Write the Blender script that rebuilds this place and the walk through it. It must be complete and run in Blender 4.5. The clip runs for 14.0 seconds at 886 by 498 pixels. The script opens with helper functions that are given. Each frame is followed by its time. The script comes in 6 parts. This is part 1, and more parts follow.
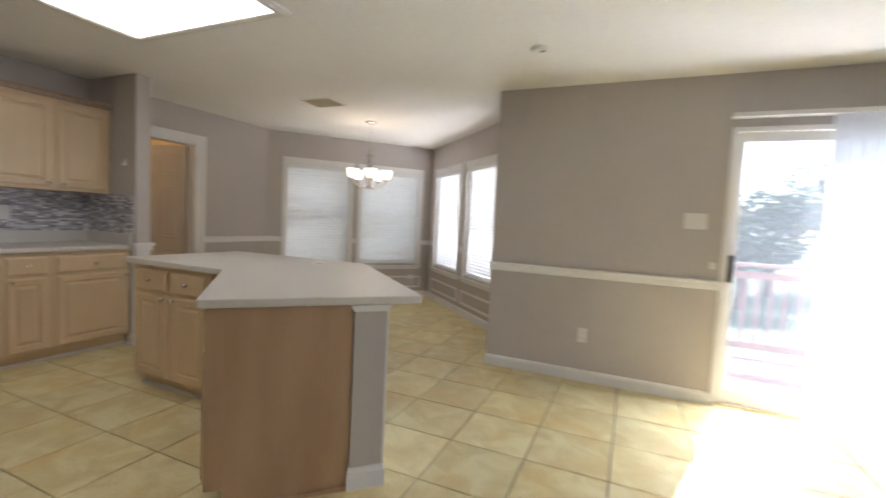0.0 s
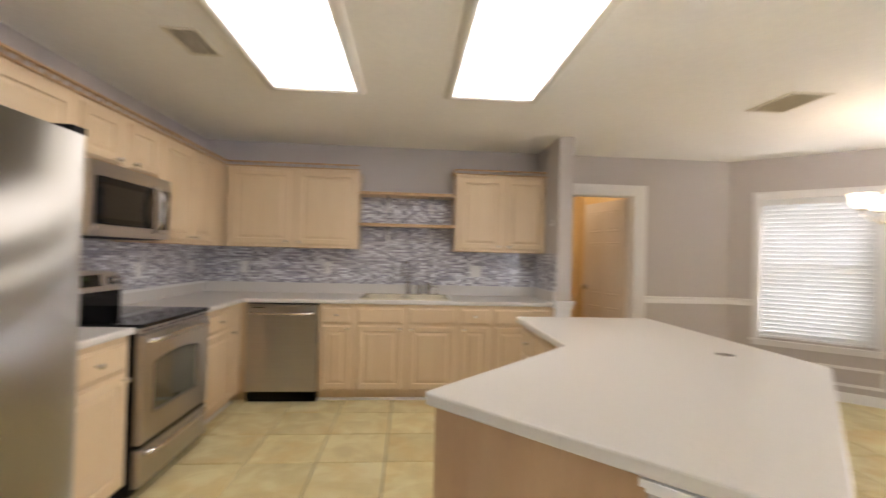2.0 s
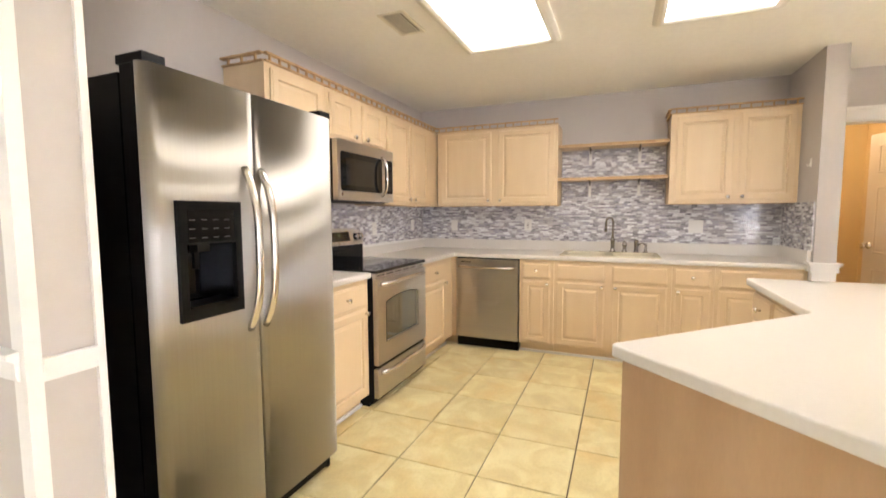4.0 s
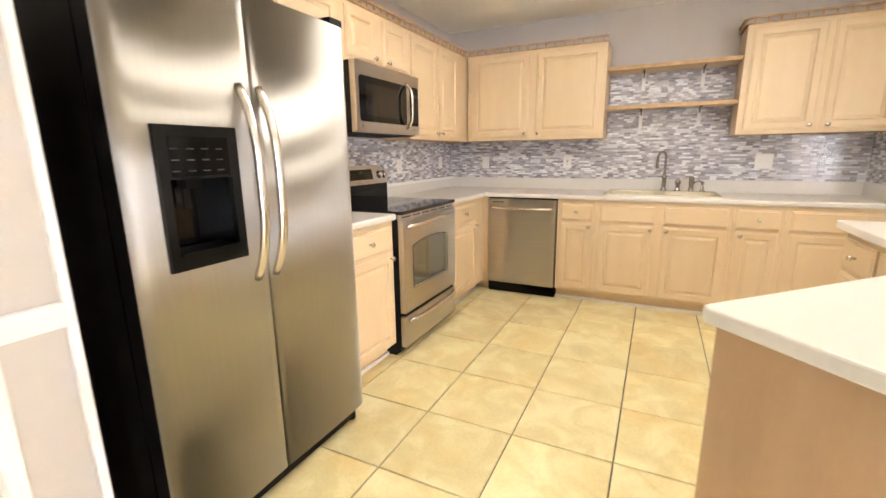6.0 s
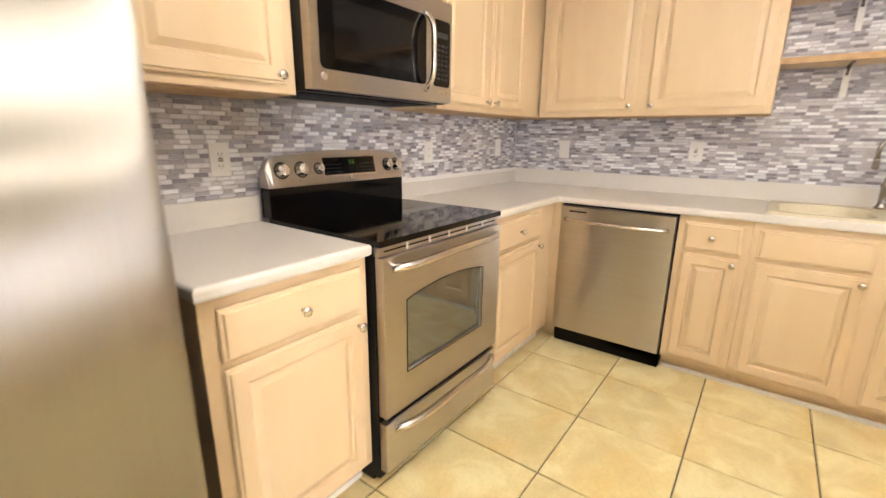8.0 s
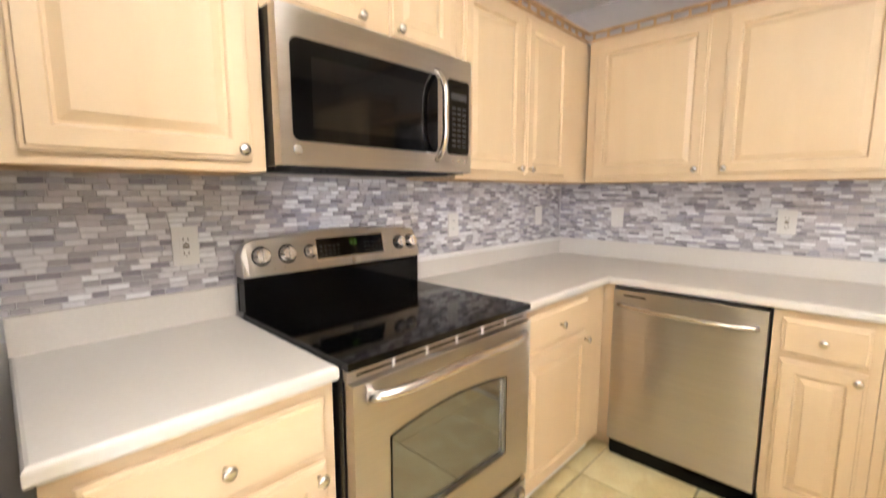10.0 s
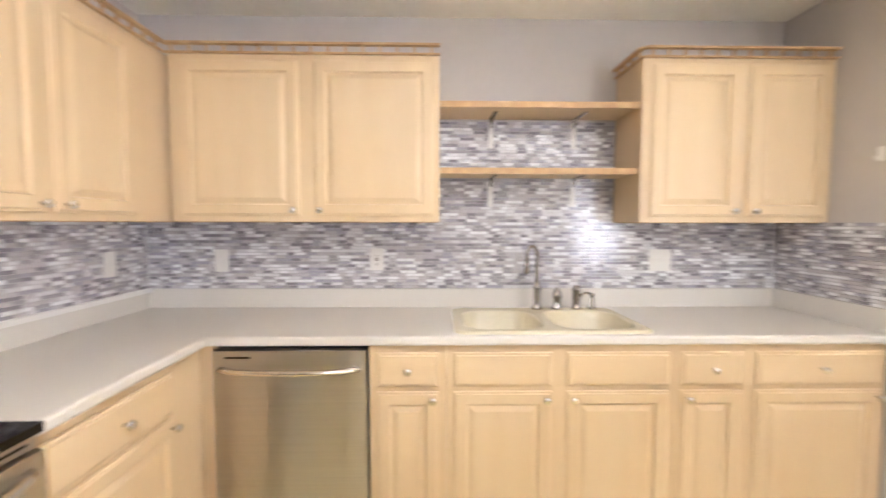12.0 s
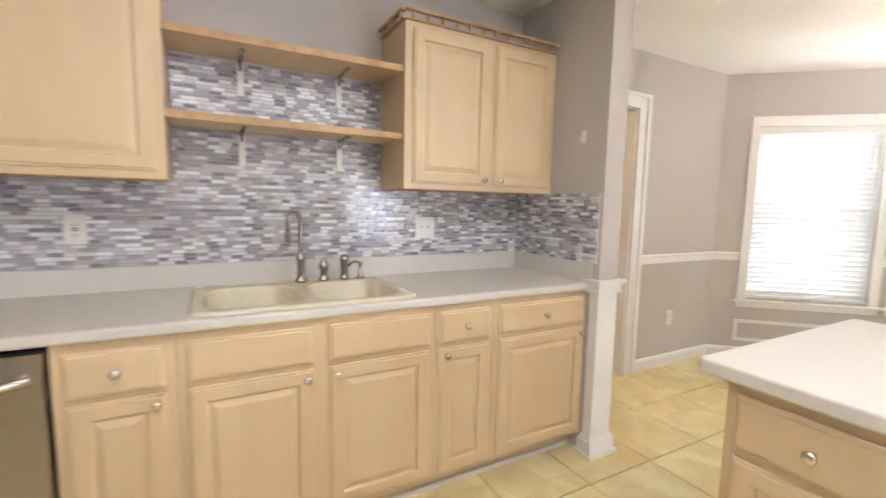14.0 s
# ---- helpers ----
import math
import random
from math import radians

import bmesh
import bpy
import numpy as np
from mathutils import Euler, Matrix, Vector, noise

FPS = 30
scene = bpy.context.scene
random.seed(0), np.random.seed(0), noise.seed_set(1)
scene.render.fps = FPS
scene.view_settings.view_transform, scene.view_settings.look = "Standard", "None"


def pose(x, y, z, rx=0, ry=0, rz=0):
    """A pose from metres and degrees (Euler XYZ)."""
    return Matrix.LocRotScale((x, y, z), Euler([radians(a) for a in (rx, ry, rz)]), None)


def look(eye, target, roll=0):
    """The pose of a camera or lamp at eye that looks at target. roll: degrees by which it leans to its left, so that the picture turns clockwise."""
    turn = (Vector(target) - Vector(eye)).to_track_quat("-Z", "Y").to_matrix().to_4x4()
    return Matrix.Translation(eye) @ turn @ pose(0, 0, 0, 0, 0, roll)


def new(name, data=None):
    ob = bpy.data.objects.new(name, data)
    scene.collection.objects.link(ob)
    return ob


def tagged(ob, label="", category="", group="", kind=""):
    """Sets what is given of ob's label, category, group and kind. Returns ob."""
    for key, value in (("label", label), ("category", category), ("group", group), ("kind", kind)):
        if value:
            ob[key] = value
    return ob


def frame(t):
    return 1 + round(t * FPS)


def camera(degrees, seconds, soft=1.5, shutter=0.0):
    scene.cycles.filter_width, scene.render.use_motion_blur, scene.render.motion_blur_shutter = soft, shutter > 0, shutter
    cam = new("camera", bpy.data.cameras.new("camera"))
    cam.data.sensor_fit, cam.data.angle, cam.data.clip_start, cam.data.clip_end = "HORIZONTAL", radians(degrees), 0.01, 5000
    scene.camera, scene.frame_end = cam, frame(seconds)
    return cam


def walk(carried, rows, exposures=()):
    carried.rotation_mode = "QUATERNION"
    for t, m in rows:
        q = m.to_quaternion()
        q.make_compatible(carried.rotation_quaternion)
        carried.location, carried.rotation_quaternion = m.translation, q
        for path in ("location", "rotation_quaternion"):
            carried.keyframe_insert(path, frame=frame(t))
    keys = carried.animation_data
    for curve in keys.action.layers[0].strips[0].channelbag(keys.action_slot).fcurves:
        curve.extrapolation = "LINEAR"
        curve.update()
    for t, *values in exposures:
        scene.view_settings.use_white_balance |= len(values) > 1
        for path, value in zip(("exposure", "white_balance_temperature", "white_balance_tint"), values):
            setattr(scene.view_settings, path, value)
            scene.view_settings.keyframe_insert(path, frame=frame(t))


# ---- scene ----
cam = camera(91.3, 14.0, shutter=0.6)
PATH = [
    (0, (4.789, 0.937, 1.278), (3.996, 2.768, 1.148), 2.9),
    (0.5, (4.78, 1.345, 1.263), (3.555, 2.922, 1.157), 3.8),
    (1, (4.733, 1.692, 1.282), (3.184, 2.955, 1.209), 3.9),
    (1.5, (4.592, 1.938, 1.313), (2.764, 2.75, 1.312), 2.9),
    (2, (4.538, 2.06, 1.331), (2.544, 2.215, 1.359), 1.4),
    (2.5, (4.518, 2.143, 1.317), (2.552, 1.775, 1.307), 2.1),
    (3, (4.55, 2.16, 1.311), (2.658, 1.512, 1.266), 0.6),
    (3.5, (4.557, 2.146, 1.304), (2.709, 1.39, 1.188), -0.1),
    (4, (4.551, 2.138, 1.295), (2.709, 1.377, 1.132), -0.2),
    (4.2, (4.546, 2.133, 1.281), (2.713, 1.369, 1.042), -0.2),
    (6.5, (4.046, 1.915, 1.254), (2.314, 1.026, 0.796), -1.2),
    (7, (3.676, 1.801, 1.254), (2.01, 0.782, 0.821), -0.6),
    (9.3, (2.696, 1.496, 1.231), (1.262, 0.234, 0.637), -0.9),
    (9.5, (2.68, 1.498, 1.247), (1.267, 0.198, 0.687), -1.4),
    (10, (2.675, 1.488, 1.317), (1.25, 0.109, 1.057), 0.0),
    (10.5, (2.654, 1.496, 1.335), (1.225, 0.103, 1.207), 0.2),
    (11, (2.558, 1.54, 1.333), (0.942, 0.37, 1.191), 1.5),
    (11.5, (2.393, 1.514, 1.345), (0.463, 0.999, 1.246), 1.2),
    (12, (2.337, 1.537, 1.364), (0.341, 1.576, 1.247), 0.1),
    (12.5, (2.356, 1.583, 1.347), (0.404, 2.002, 1.221), 0.2),
    (13, (2.342, 1.602, 1.331), (0.463, 2.265, 1.155), 0.9),
    (13.5, (2.32, 1.612, 1.322), (0.481, 2.366, 1.101), 0.9),
    (14, (2.204, 1.689, 1.302), (0.457, 2.639, 1.095), 1.2),
]
EXPO = [(0, 1.4, 5800, 15), (0.5, 1.5, 5750, 16), (1.0, 1.65, 5950, 17), (1.5, 1.95, 6050, 18), (2.0, 2.1, 6100, 18), (2.5, 2.3, 6250, 18), (3.0, 2.55, 6300, 17), (4.0, 2.85, 6350, 17), (6.5, 3.05, 6500, 16), (7.0, 3.05, 6650, 17), (9.5, 3.2, 6250, 17), (10.5, 3.15, 6100, 17), (11.5, 3.3, 5950, 17), (12.0, 3.2, 5900, 17), (13.0, 3.05, 5850, 17), (14.0, 2.8, 5800, 16)]
walk(cam, [(t, look(eye, target, roll)) for t, eye, target, roll in PATH], EXPO)

# ---- world, sun, large lights ----
world = bpy.data.worlds.new("sky")
scene.world = world
world.use_nodes = True
_nt = world.node_tree
_sky = _nt.nodes.new("ShaderNodeTexSky")
_sky.sky_type = "NISHITA"
_sky.sun_disc = False
_sky.sun_elevation = radians(48)
_sky.sun_rotation = radians(25)
_nt.links.new(_sky.outputs[0], _nt.nodes["Background"].inputs[0])
_nt.nodes["Background"].inputs[1].default_value = 0.15


def lamp(name, kind, m, energy, color, **more):
    data = bpy.data.lights.new(name, kind)
    data.energy, data.color = energy, color
    ob = new(name, data)
    ob.matrix_world = m
    if "size" in more:
        data.shape, data.size, data.size_y = "RECTANGLE", more["size"][0], more["size"][1]
    if "radius" in more:
        data.shadow_soft_size = more["radius"]
    if "angle" in more:
        data.angle = more["angle"]
    return ob


SUN = 5.0
TROFFER = 1.45
WINDOW = 6.5
SHADE = 0.95
PANTRY = 3.2
lamp("sun", "SUN", look((8.6, 12.4, 9.5), (6.2, 4.2, 0)), SUN, (1.0, 0.96, 0.91), angle=radians(0.5))
# fill lamp added behind the walker, for daylight from the unseen living room
lamp("living_room_daylight", "AREA", look((8.35, -0.6, 1.4), (4.0, 0.9, 1.0)), WINDOW * 0.75, (0.93, 0.96, 1.0), size=(2.0, 1.5))
# sky light in the openings of the nook windows and the sliding door
lamp("nook_daylight", "AREA", look((2.90, 6.72, 1.42), (1.9, 5.7, 1.2)), 52.0, (1.0, 0.965, 0.93), size=(2.2, 1.4))
lamp("nook_shade_light", "AREA", look((0.60, 6.76, 1.42), (1.4, 6.0, 1.2)), 13.0, (0.98, 0.96, 0.95), size=(2.1, 1.4))
lamp("slider_daylight", "AREA", look((6.85, 5.05, 1.1), (6.6, 3.0, 1.0)), 34.0, (0.90, 0.94, 1.0), size=(0.85, 2.0))
lamp("pantry_bulb", "POINT", pose(-1.2, 3.9, 2.2), PANTRY, (1.0, 0.76, 0.46), radius=0.08)
lamp("chandelier_glow", "POINT", pose(1.774, 5.496, 1.93), 2.0, (1.0, 0.76, 0.50), radius=0.16)


# ---- materials ----
def lin(r, g, b):
    return tuple(((c / 255) / 12.92 if c <= 10 else (((c / 255) + 0.055) / 1.055) ** 2.4) for c in (r, g, b)) + (1.0,)


def mat(name, col, rough=0.5, metal=0.0, col2=None, scale=4.0, stretch=(1, 1, 1), fine=0.0, bump=0.0, bscale=200.0, coat=0.0, rvar=0.0, world_space=False, sss=0.0):
    """A surface with a broad and a fine variation of its colour, a fine relief and an uneven gloss."""
    m = bpy.data.materials.new(name)
    m.use_nodes = True
    nt = m.node_tree
    b = nt.nodes["Principled BSDF"]
    b.inputs["Roughness"].default_value, b.inputs["Metallic"].default_value = rough, metal
    b.inputs["Base Color"].default_value = col
    b.inputs["Coat Weight"].default_value = coat
    b.inputs["Coat Roughness"].default_value = 0.08
    co = nt.nodes.new("ShaderNodeTexCoord")
    mp = nt.nodes.new("ShaderNodeMapping")
    mp.inputs["Scale"].default_value = stretch
    if world_space:
        geo = nt.nodes.new("ShaderNodeNewGeometry")
        nt.links.new(geo.outputs["Position"], mp.inputs["Vector"])
    else:
        info = nt.nodes.new("ShaderNodeObjectInfo")
        mul = nt.nodes.new("ShaderNodeMath")
        mul.operation = "MULTIPLY"
        mul.inputs[1].default_value = 37.0
        add = nt.nodes.new("ShaderNodeVectorMath")
        nt.links.new(info.outputs["Random"], mul.inputs[0])
        nt.links.new(co.outputs["Object"], add.inputs[0])
        nt.links.new(mul.outputs[0], add.inputs[1])
        nt.links.new(add.outputs[0], mp.inputs["Vector"])
    if col2:
        n = nt.nodes.new("ShaderNodeTexNoise")
        n.inputs["Scale"].default_value, n.inputs["Detail"].default_value = scale, 5
        nt.links.new(mp.outputs[0], n.inputs["Vector"])
        ramp = nt.nodes.new("ShaderNodeValToRGB")
        ramp.color_ramp.elements[0].position, ramp.color_ramp.elements[1].position = 0.35, 0.66
        ramp.color_ramp.elements[0].color, ramp.color_ramp.elements[1].color = col, col2
        nt.links.new(n.outputs[0], ramp.inputs[0])
        out = ramp.outputs[0]
        if fine:
            n2 = nt.nodes.new("ShaderNodeTexNoise")
            n2.inputs["Scale"].default_value, n2.inputs["Detail"].default_value = scale * 22, 3
            nt.links.new(mp.outputs[0], n2.inputs["Vector"])
            mr = nt.nodes.new("ShaderNodeMapRange")
            mr.inputs["To Min"].default_value, mr.inputs["To Max"].default_value = 1 - fine, 1 + fine
            nt.links.new(n2.outputs[0], mr.inputs[0])
            sc = nt.nodes.new("ShaderNodeVectorMath")
            sc.operation = "SCALE"
            nt.links.new(out, sc.inputs[0])
            nt.links.new(mr.outputs[0], sc.inputs["Scale"])
            out = sc.outputs[0]
        nt.links.new(out, b.inputs["Base Color"])
        if rvar:
            mr = nt.nodes.new("ShaderNodeMapRange")
            mr.inputs["To Min"].default_value, mr.inputs["To Max"].default_value = rough - rvar, rough + rvar
            nt.links.new(n.outputs[0], mr.inputs[0])
            nt.links.new(mr.outputs[0], b.inputs["Roughness"])
    if bump:
        n3 = nt.nodes.new("ShaderNodeTexNoise")
        n3.inputs["Scale"].default_value, n3.inputs["Detail"].default_value = bscale, 3
        nt.links.new(mp.outputs[0], n3.inputs["Vector"])
        bp = nt.nodes.new("ShaderNodeBump")
        bp.inputs["Strength"].default_value, bp.inputs["Distance"].default_value = bump, 0.002
        nt.links.new(n3.outputs[0], bp.inputs["Height"])
        nt.links.new(bp.outputs[0], b.inputs["Normal"])
    return m


def emit(name, col, strength, base=(0.8, 0.8, 0.8, 1)):
    m = bpy.data.materials.new(name)
    m.use_nodes = True
    b = m.node_tree.nodes["Principled BSDF"]
    b.inputs["Base Color"].default_value = base
    b.inputs["Emission Color"].default_value, b.inputs["Emission Strength"].default_value = col, strength
    return m


def glass(name, rough=0.0, tint=(1, 1, 1, 1)):
    m = bpy.data.materials.new(name)
    m.use_nodes = True
    b = m.node_tree.nodes["Principled BSDF"]
    b.inputs["Base Color"].default_value = tint
    b.inputs["Roughness"].default_value, b.inputs["Transmission Weight"].default_value = rough, 1.0
    b.inputs["IOR"].default_value = 1.45
    return m


WALL = mat("wall_paint", (0.505, 0.460, 0.425, 1), 0.62, col2=(0.53, 0.485, 0.45, 1), scale=1.2, fine=0.03, bump=0.25, bscale=140, world_space=True)
CEIL = mat("ceiling_paint", (0.85, 0.82, 0.75, 1), 0.85, col2=(0.87, 0.84, 0.78, 1), scale=1.5, fine=0.05, bump=0.6, bscale=70, world_space=True)
TRIM = mat("white_trim", (0.78, 0.76, 0.73, 1), 0.38, col2=(0.82, 0.80, 0.77, 1), scale=3, fine=0.02, bump=0.08, bscale=60)
WOOD = mat("pickled_maple", (0.67, 0.50, 0.305, 1), 0.42, col2=(0.70, 0.535, 0.337, 1), scale=2.2, stretch=(4, 4, 0.6), fine=0.015, bump=0.06, bscale=120, rvar=0.06)
WOOD_H = mat("pickled_maple_across", (0.67, 0.50, 0.305, 1), 0.42, col2=(0.70, 0.535, 0.337, 1), scale=2.2, stretch=(0.7, 5, 5), fine=0.025, bump=0.12, bscale=120, rvar=0.06)
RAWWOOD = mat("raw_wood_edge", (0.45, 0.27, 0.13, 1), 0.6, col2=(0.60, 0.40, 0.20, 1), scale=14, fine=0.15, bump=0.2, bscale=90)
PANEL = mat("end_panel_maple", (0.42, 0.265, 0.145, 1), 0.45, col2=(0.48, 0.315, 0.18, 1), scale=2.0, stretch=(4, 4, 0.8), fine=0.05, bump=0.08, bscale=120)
LAMINATE = mat("counter_laminate", (0.655, 0.615, 0.56, 1), 0.33, col2=(0.675, 0.635, 0.58, 1), scale=90, fine=0.02, bump=0.02, bscale=400, rvar=0.04, world_space=True)
SINKM = mat("cream_composite", (0.67, 0.60, 0.43, 1), 0.25, col2=(0.70, 0.63, 0.46, 1), scale=60, fine=0.03)
STEEL = mat("brushed_steel", (0.55, 0.515, 0.47, 1), 0.30, 1.0, col2=(0.58, 0.545, 0.50, 1), scale=2.5, stretch=(0.8, 0.8, 60), fine=0.006, rvar=0.01)
_b = STEEL.node_tree.nodes["Principled BSDF"]
_b.inputs["Anisotropic"].default_value = 0.97
_tan = STEEL.node_tree.nodes.new("ShaderNodeTangent")
_tan.direction_type, _tan.axis = "RADIAL", "Z"
STEEL.node_tree.links.new(_tan.outputs[0], _b.inputs["Tangent"])
STEEL_UP = STEEL.copy()
STEEL_UP.name = "brushed_steel_upright"
_u = STEEL_UP.node_tree.nodes["Principled BSDF"]
_u.inputs["Anisotropic"].default_value = 0.97
_b.inputs["Anisotropic Rotation"].default_value = 0.25
STEEL_UP.node_tree.nodes["Map Range.001"].inputs["To Min"].default_value = 0.42
STEEL_UP.node_tree.nodes["Map Range.001"].inputs["To Max"].default_value = 0.44
for _r in STEEL_UP.node_tree.nodes:
    if _r.type == "VALTORGB":
        _r.color_ramp.elements[0].color = (0.40, 0.375, 0.335, 1)
        _r.color_ramp.elements[-1].color = (0.415, 0.39, 0.35, 1)
STEEL_UP.node_tree.nodes["Mapping"].inputs["Scale"].default_value = (60, 60, 0.8)
TAPM = mat("dark_nickel", (0.30, 0.275, 0.25, 1), 0.24, 1.0, col2=(0.36, 0.33, 0.30, 1), scale=9)
CHROME = mat("satin_nickel", (0.66, 0.63, 0.60, 1), 0.22, 1.0, col2=(0.72, 0.69, 0.65, 1), scale=8)
BLACKGLOSS = mat("black_glass", (0.0012, 0.0012, 0.0013, 1), 0.06, col2=(0.002, 0.002, 0.002, 1), scale=8)
DIMGLASS = mat("viewing_glass", (0.004, 0.0035, 0.003, 1), 0.07, col2=(0.005, 0.0045, 0.004, 1), scale=5)
BLACKGLOSS.node_tree.nodes["Principled BSDF"].inputs["Specular IOR Level"].default_value = 0.25
BLACK = mat("black_plastic", (0.0012, 0.0012, 0.0013, 1), 0.36, col2=(0.002, 0.002, 0.0022, 1), scale=12, bump=0.2, bscale=300)
BLACK.node_tree.nodes["Principled BSDF"].inputs["Specular IOR Level"].default_value = 0.2
DARKGLASS = mat("oven_window", (0.04, 0.045, 0.035, 1), 0.05, col2=(0.05, 0.055, 0.04, 1), scale=5)
DARKGLASS.node_tree.nodes["Principled BSDF"].inputs["IOR"].default_value = 2.6
OUTLETM = mat("ivory_plate", (0.74, 0.72, 0.68, 1), 0.35, col2=(0.77, 0.75, 0.71, 1), scale=10)
GREYPRINT = mat("grey_print", (0.025, 0.025, 0.025, 1), 0.5)
VENTM = mat("vent_enamel", (0.74, 0.69, 0.56, 1), 0.45, col2=(0.70, 0.64, 0.51, 1), scale=20)
# flat brown that stands for the shade inside vent and socket openings
DUCT = mat("hole_shade", (0.22, 0.18, 0.13, 1), 0.9)
GROUTM = mat("floor_grout", (0.11, 0.085, 0.055, 1), 0.9, col2=(0.15, 0.115, 0.08, 1), scale=9, bump=0.4, bscale=150, world_space=True)
WALLGROUT = mat("backsplash_grout", (0.56, 0.545, 0.55, 1), 0.7, col2=(0.60, 0.585, 0.59, 1), scale=30, bump=0.3, bscale=300)
BLINDM = mat("blind_slat", (0.84, 0.84, 0.82, 1), 0.45, col2=(0.80, 0.80, 0.78, 1), scale=4)
def let_light_through(m, share, col):
    """Thin material: a share of the light passes through."""
    nt = m.node_tree
    tr = nt.nodes.new("ShaderNodeBsdfTranslucent")
    tr.inputs[0].default_value = col
    mx = nt.nodes.new("ShaderNodeMixShader")
    mx.inputs[0].default_value = share
    nt.links.new(nt.nodes["Principled BSDF"].outputs[0], mx.inputs[1])
    nt.links.new(tr.outputs[0], mx.inputs[2])
    nt.links.new(mx.outputs[0], nt.nodes["Material Output"].inputs[0])


let_light_through(BLINDM, 0.10, (0.78, 0.84, 0.88, 1))
# part of the pantry's orange lamplight is put into this wall colour
PANTRYM = mat("warm_lit_pantry", (0.66, 0.50, 0.26, 1), 0.7, col2=(0.69, 0.53, 0.29, 1), scale=2)
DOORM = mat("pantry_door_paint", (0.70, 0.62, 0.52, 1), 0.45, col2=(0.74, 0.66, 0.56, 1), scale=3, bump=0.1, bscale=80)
GLASS = glass("window_glass")
# slider panes: a translucent share adds a veil of daylight glare over the view
DUSTY = glass("veiled_glass")
let_light_through(DUSTY, 0.05, (0.86, 0.92, 0.98, 1))
FROST = emit("lit_diffuser", (1.0, 0.962, 0.86, 1), TROFFER)
SHADEM = emit("lit_glass_shade", (1.0, 0.80, 0.55, 1), SHADE, (0.9, 0.85, 0.75, 1))
GREENLED = emit("green_digits", (0.45, 1.0, 0.05, 1), 0.02, (0.02, 0.05, 0.02, 1))
DECKM = mat("deck_boards", (0.27, 0.17, 0.14, 1), 0.7, col2=(0.30, 0.17, 0.13, 1), scale=6, stretch=(1, 8, 8), fine=0.2)
LEAF = mat("leaves", (0.10, 0.15, 0.09, 1), 0.6, col2=(0.12, 0.19, 0.09, 1), scale=2)
BARK = mat("bark", (0.12, 0.08, 0.055, 1), 0.9, col2=(0.2, 0.15, 0.1, 1), scale=12, stretch=(1, 1, 0.3), bump=0.6, bscale=30)
GRASSM = mat("lawn", (0.08, 0.13, 0.05, 1), 0.9, col2=(0.13, 0.17, 0.08, 1), scale=0.6, fine=0.3, world_space=True)


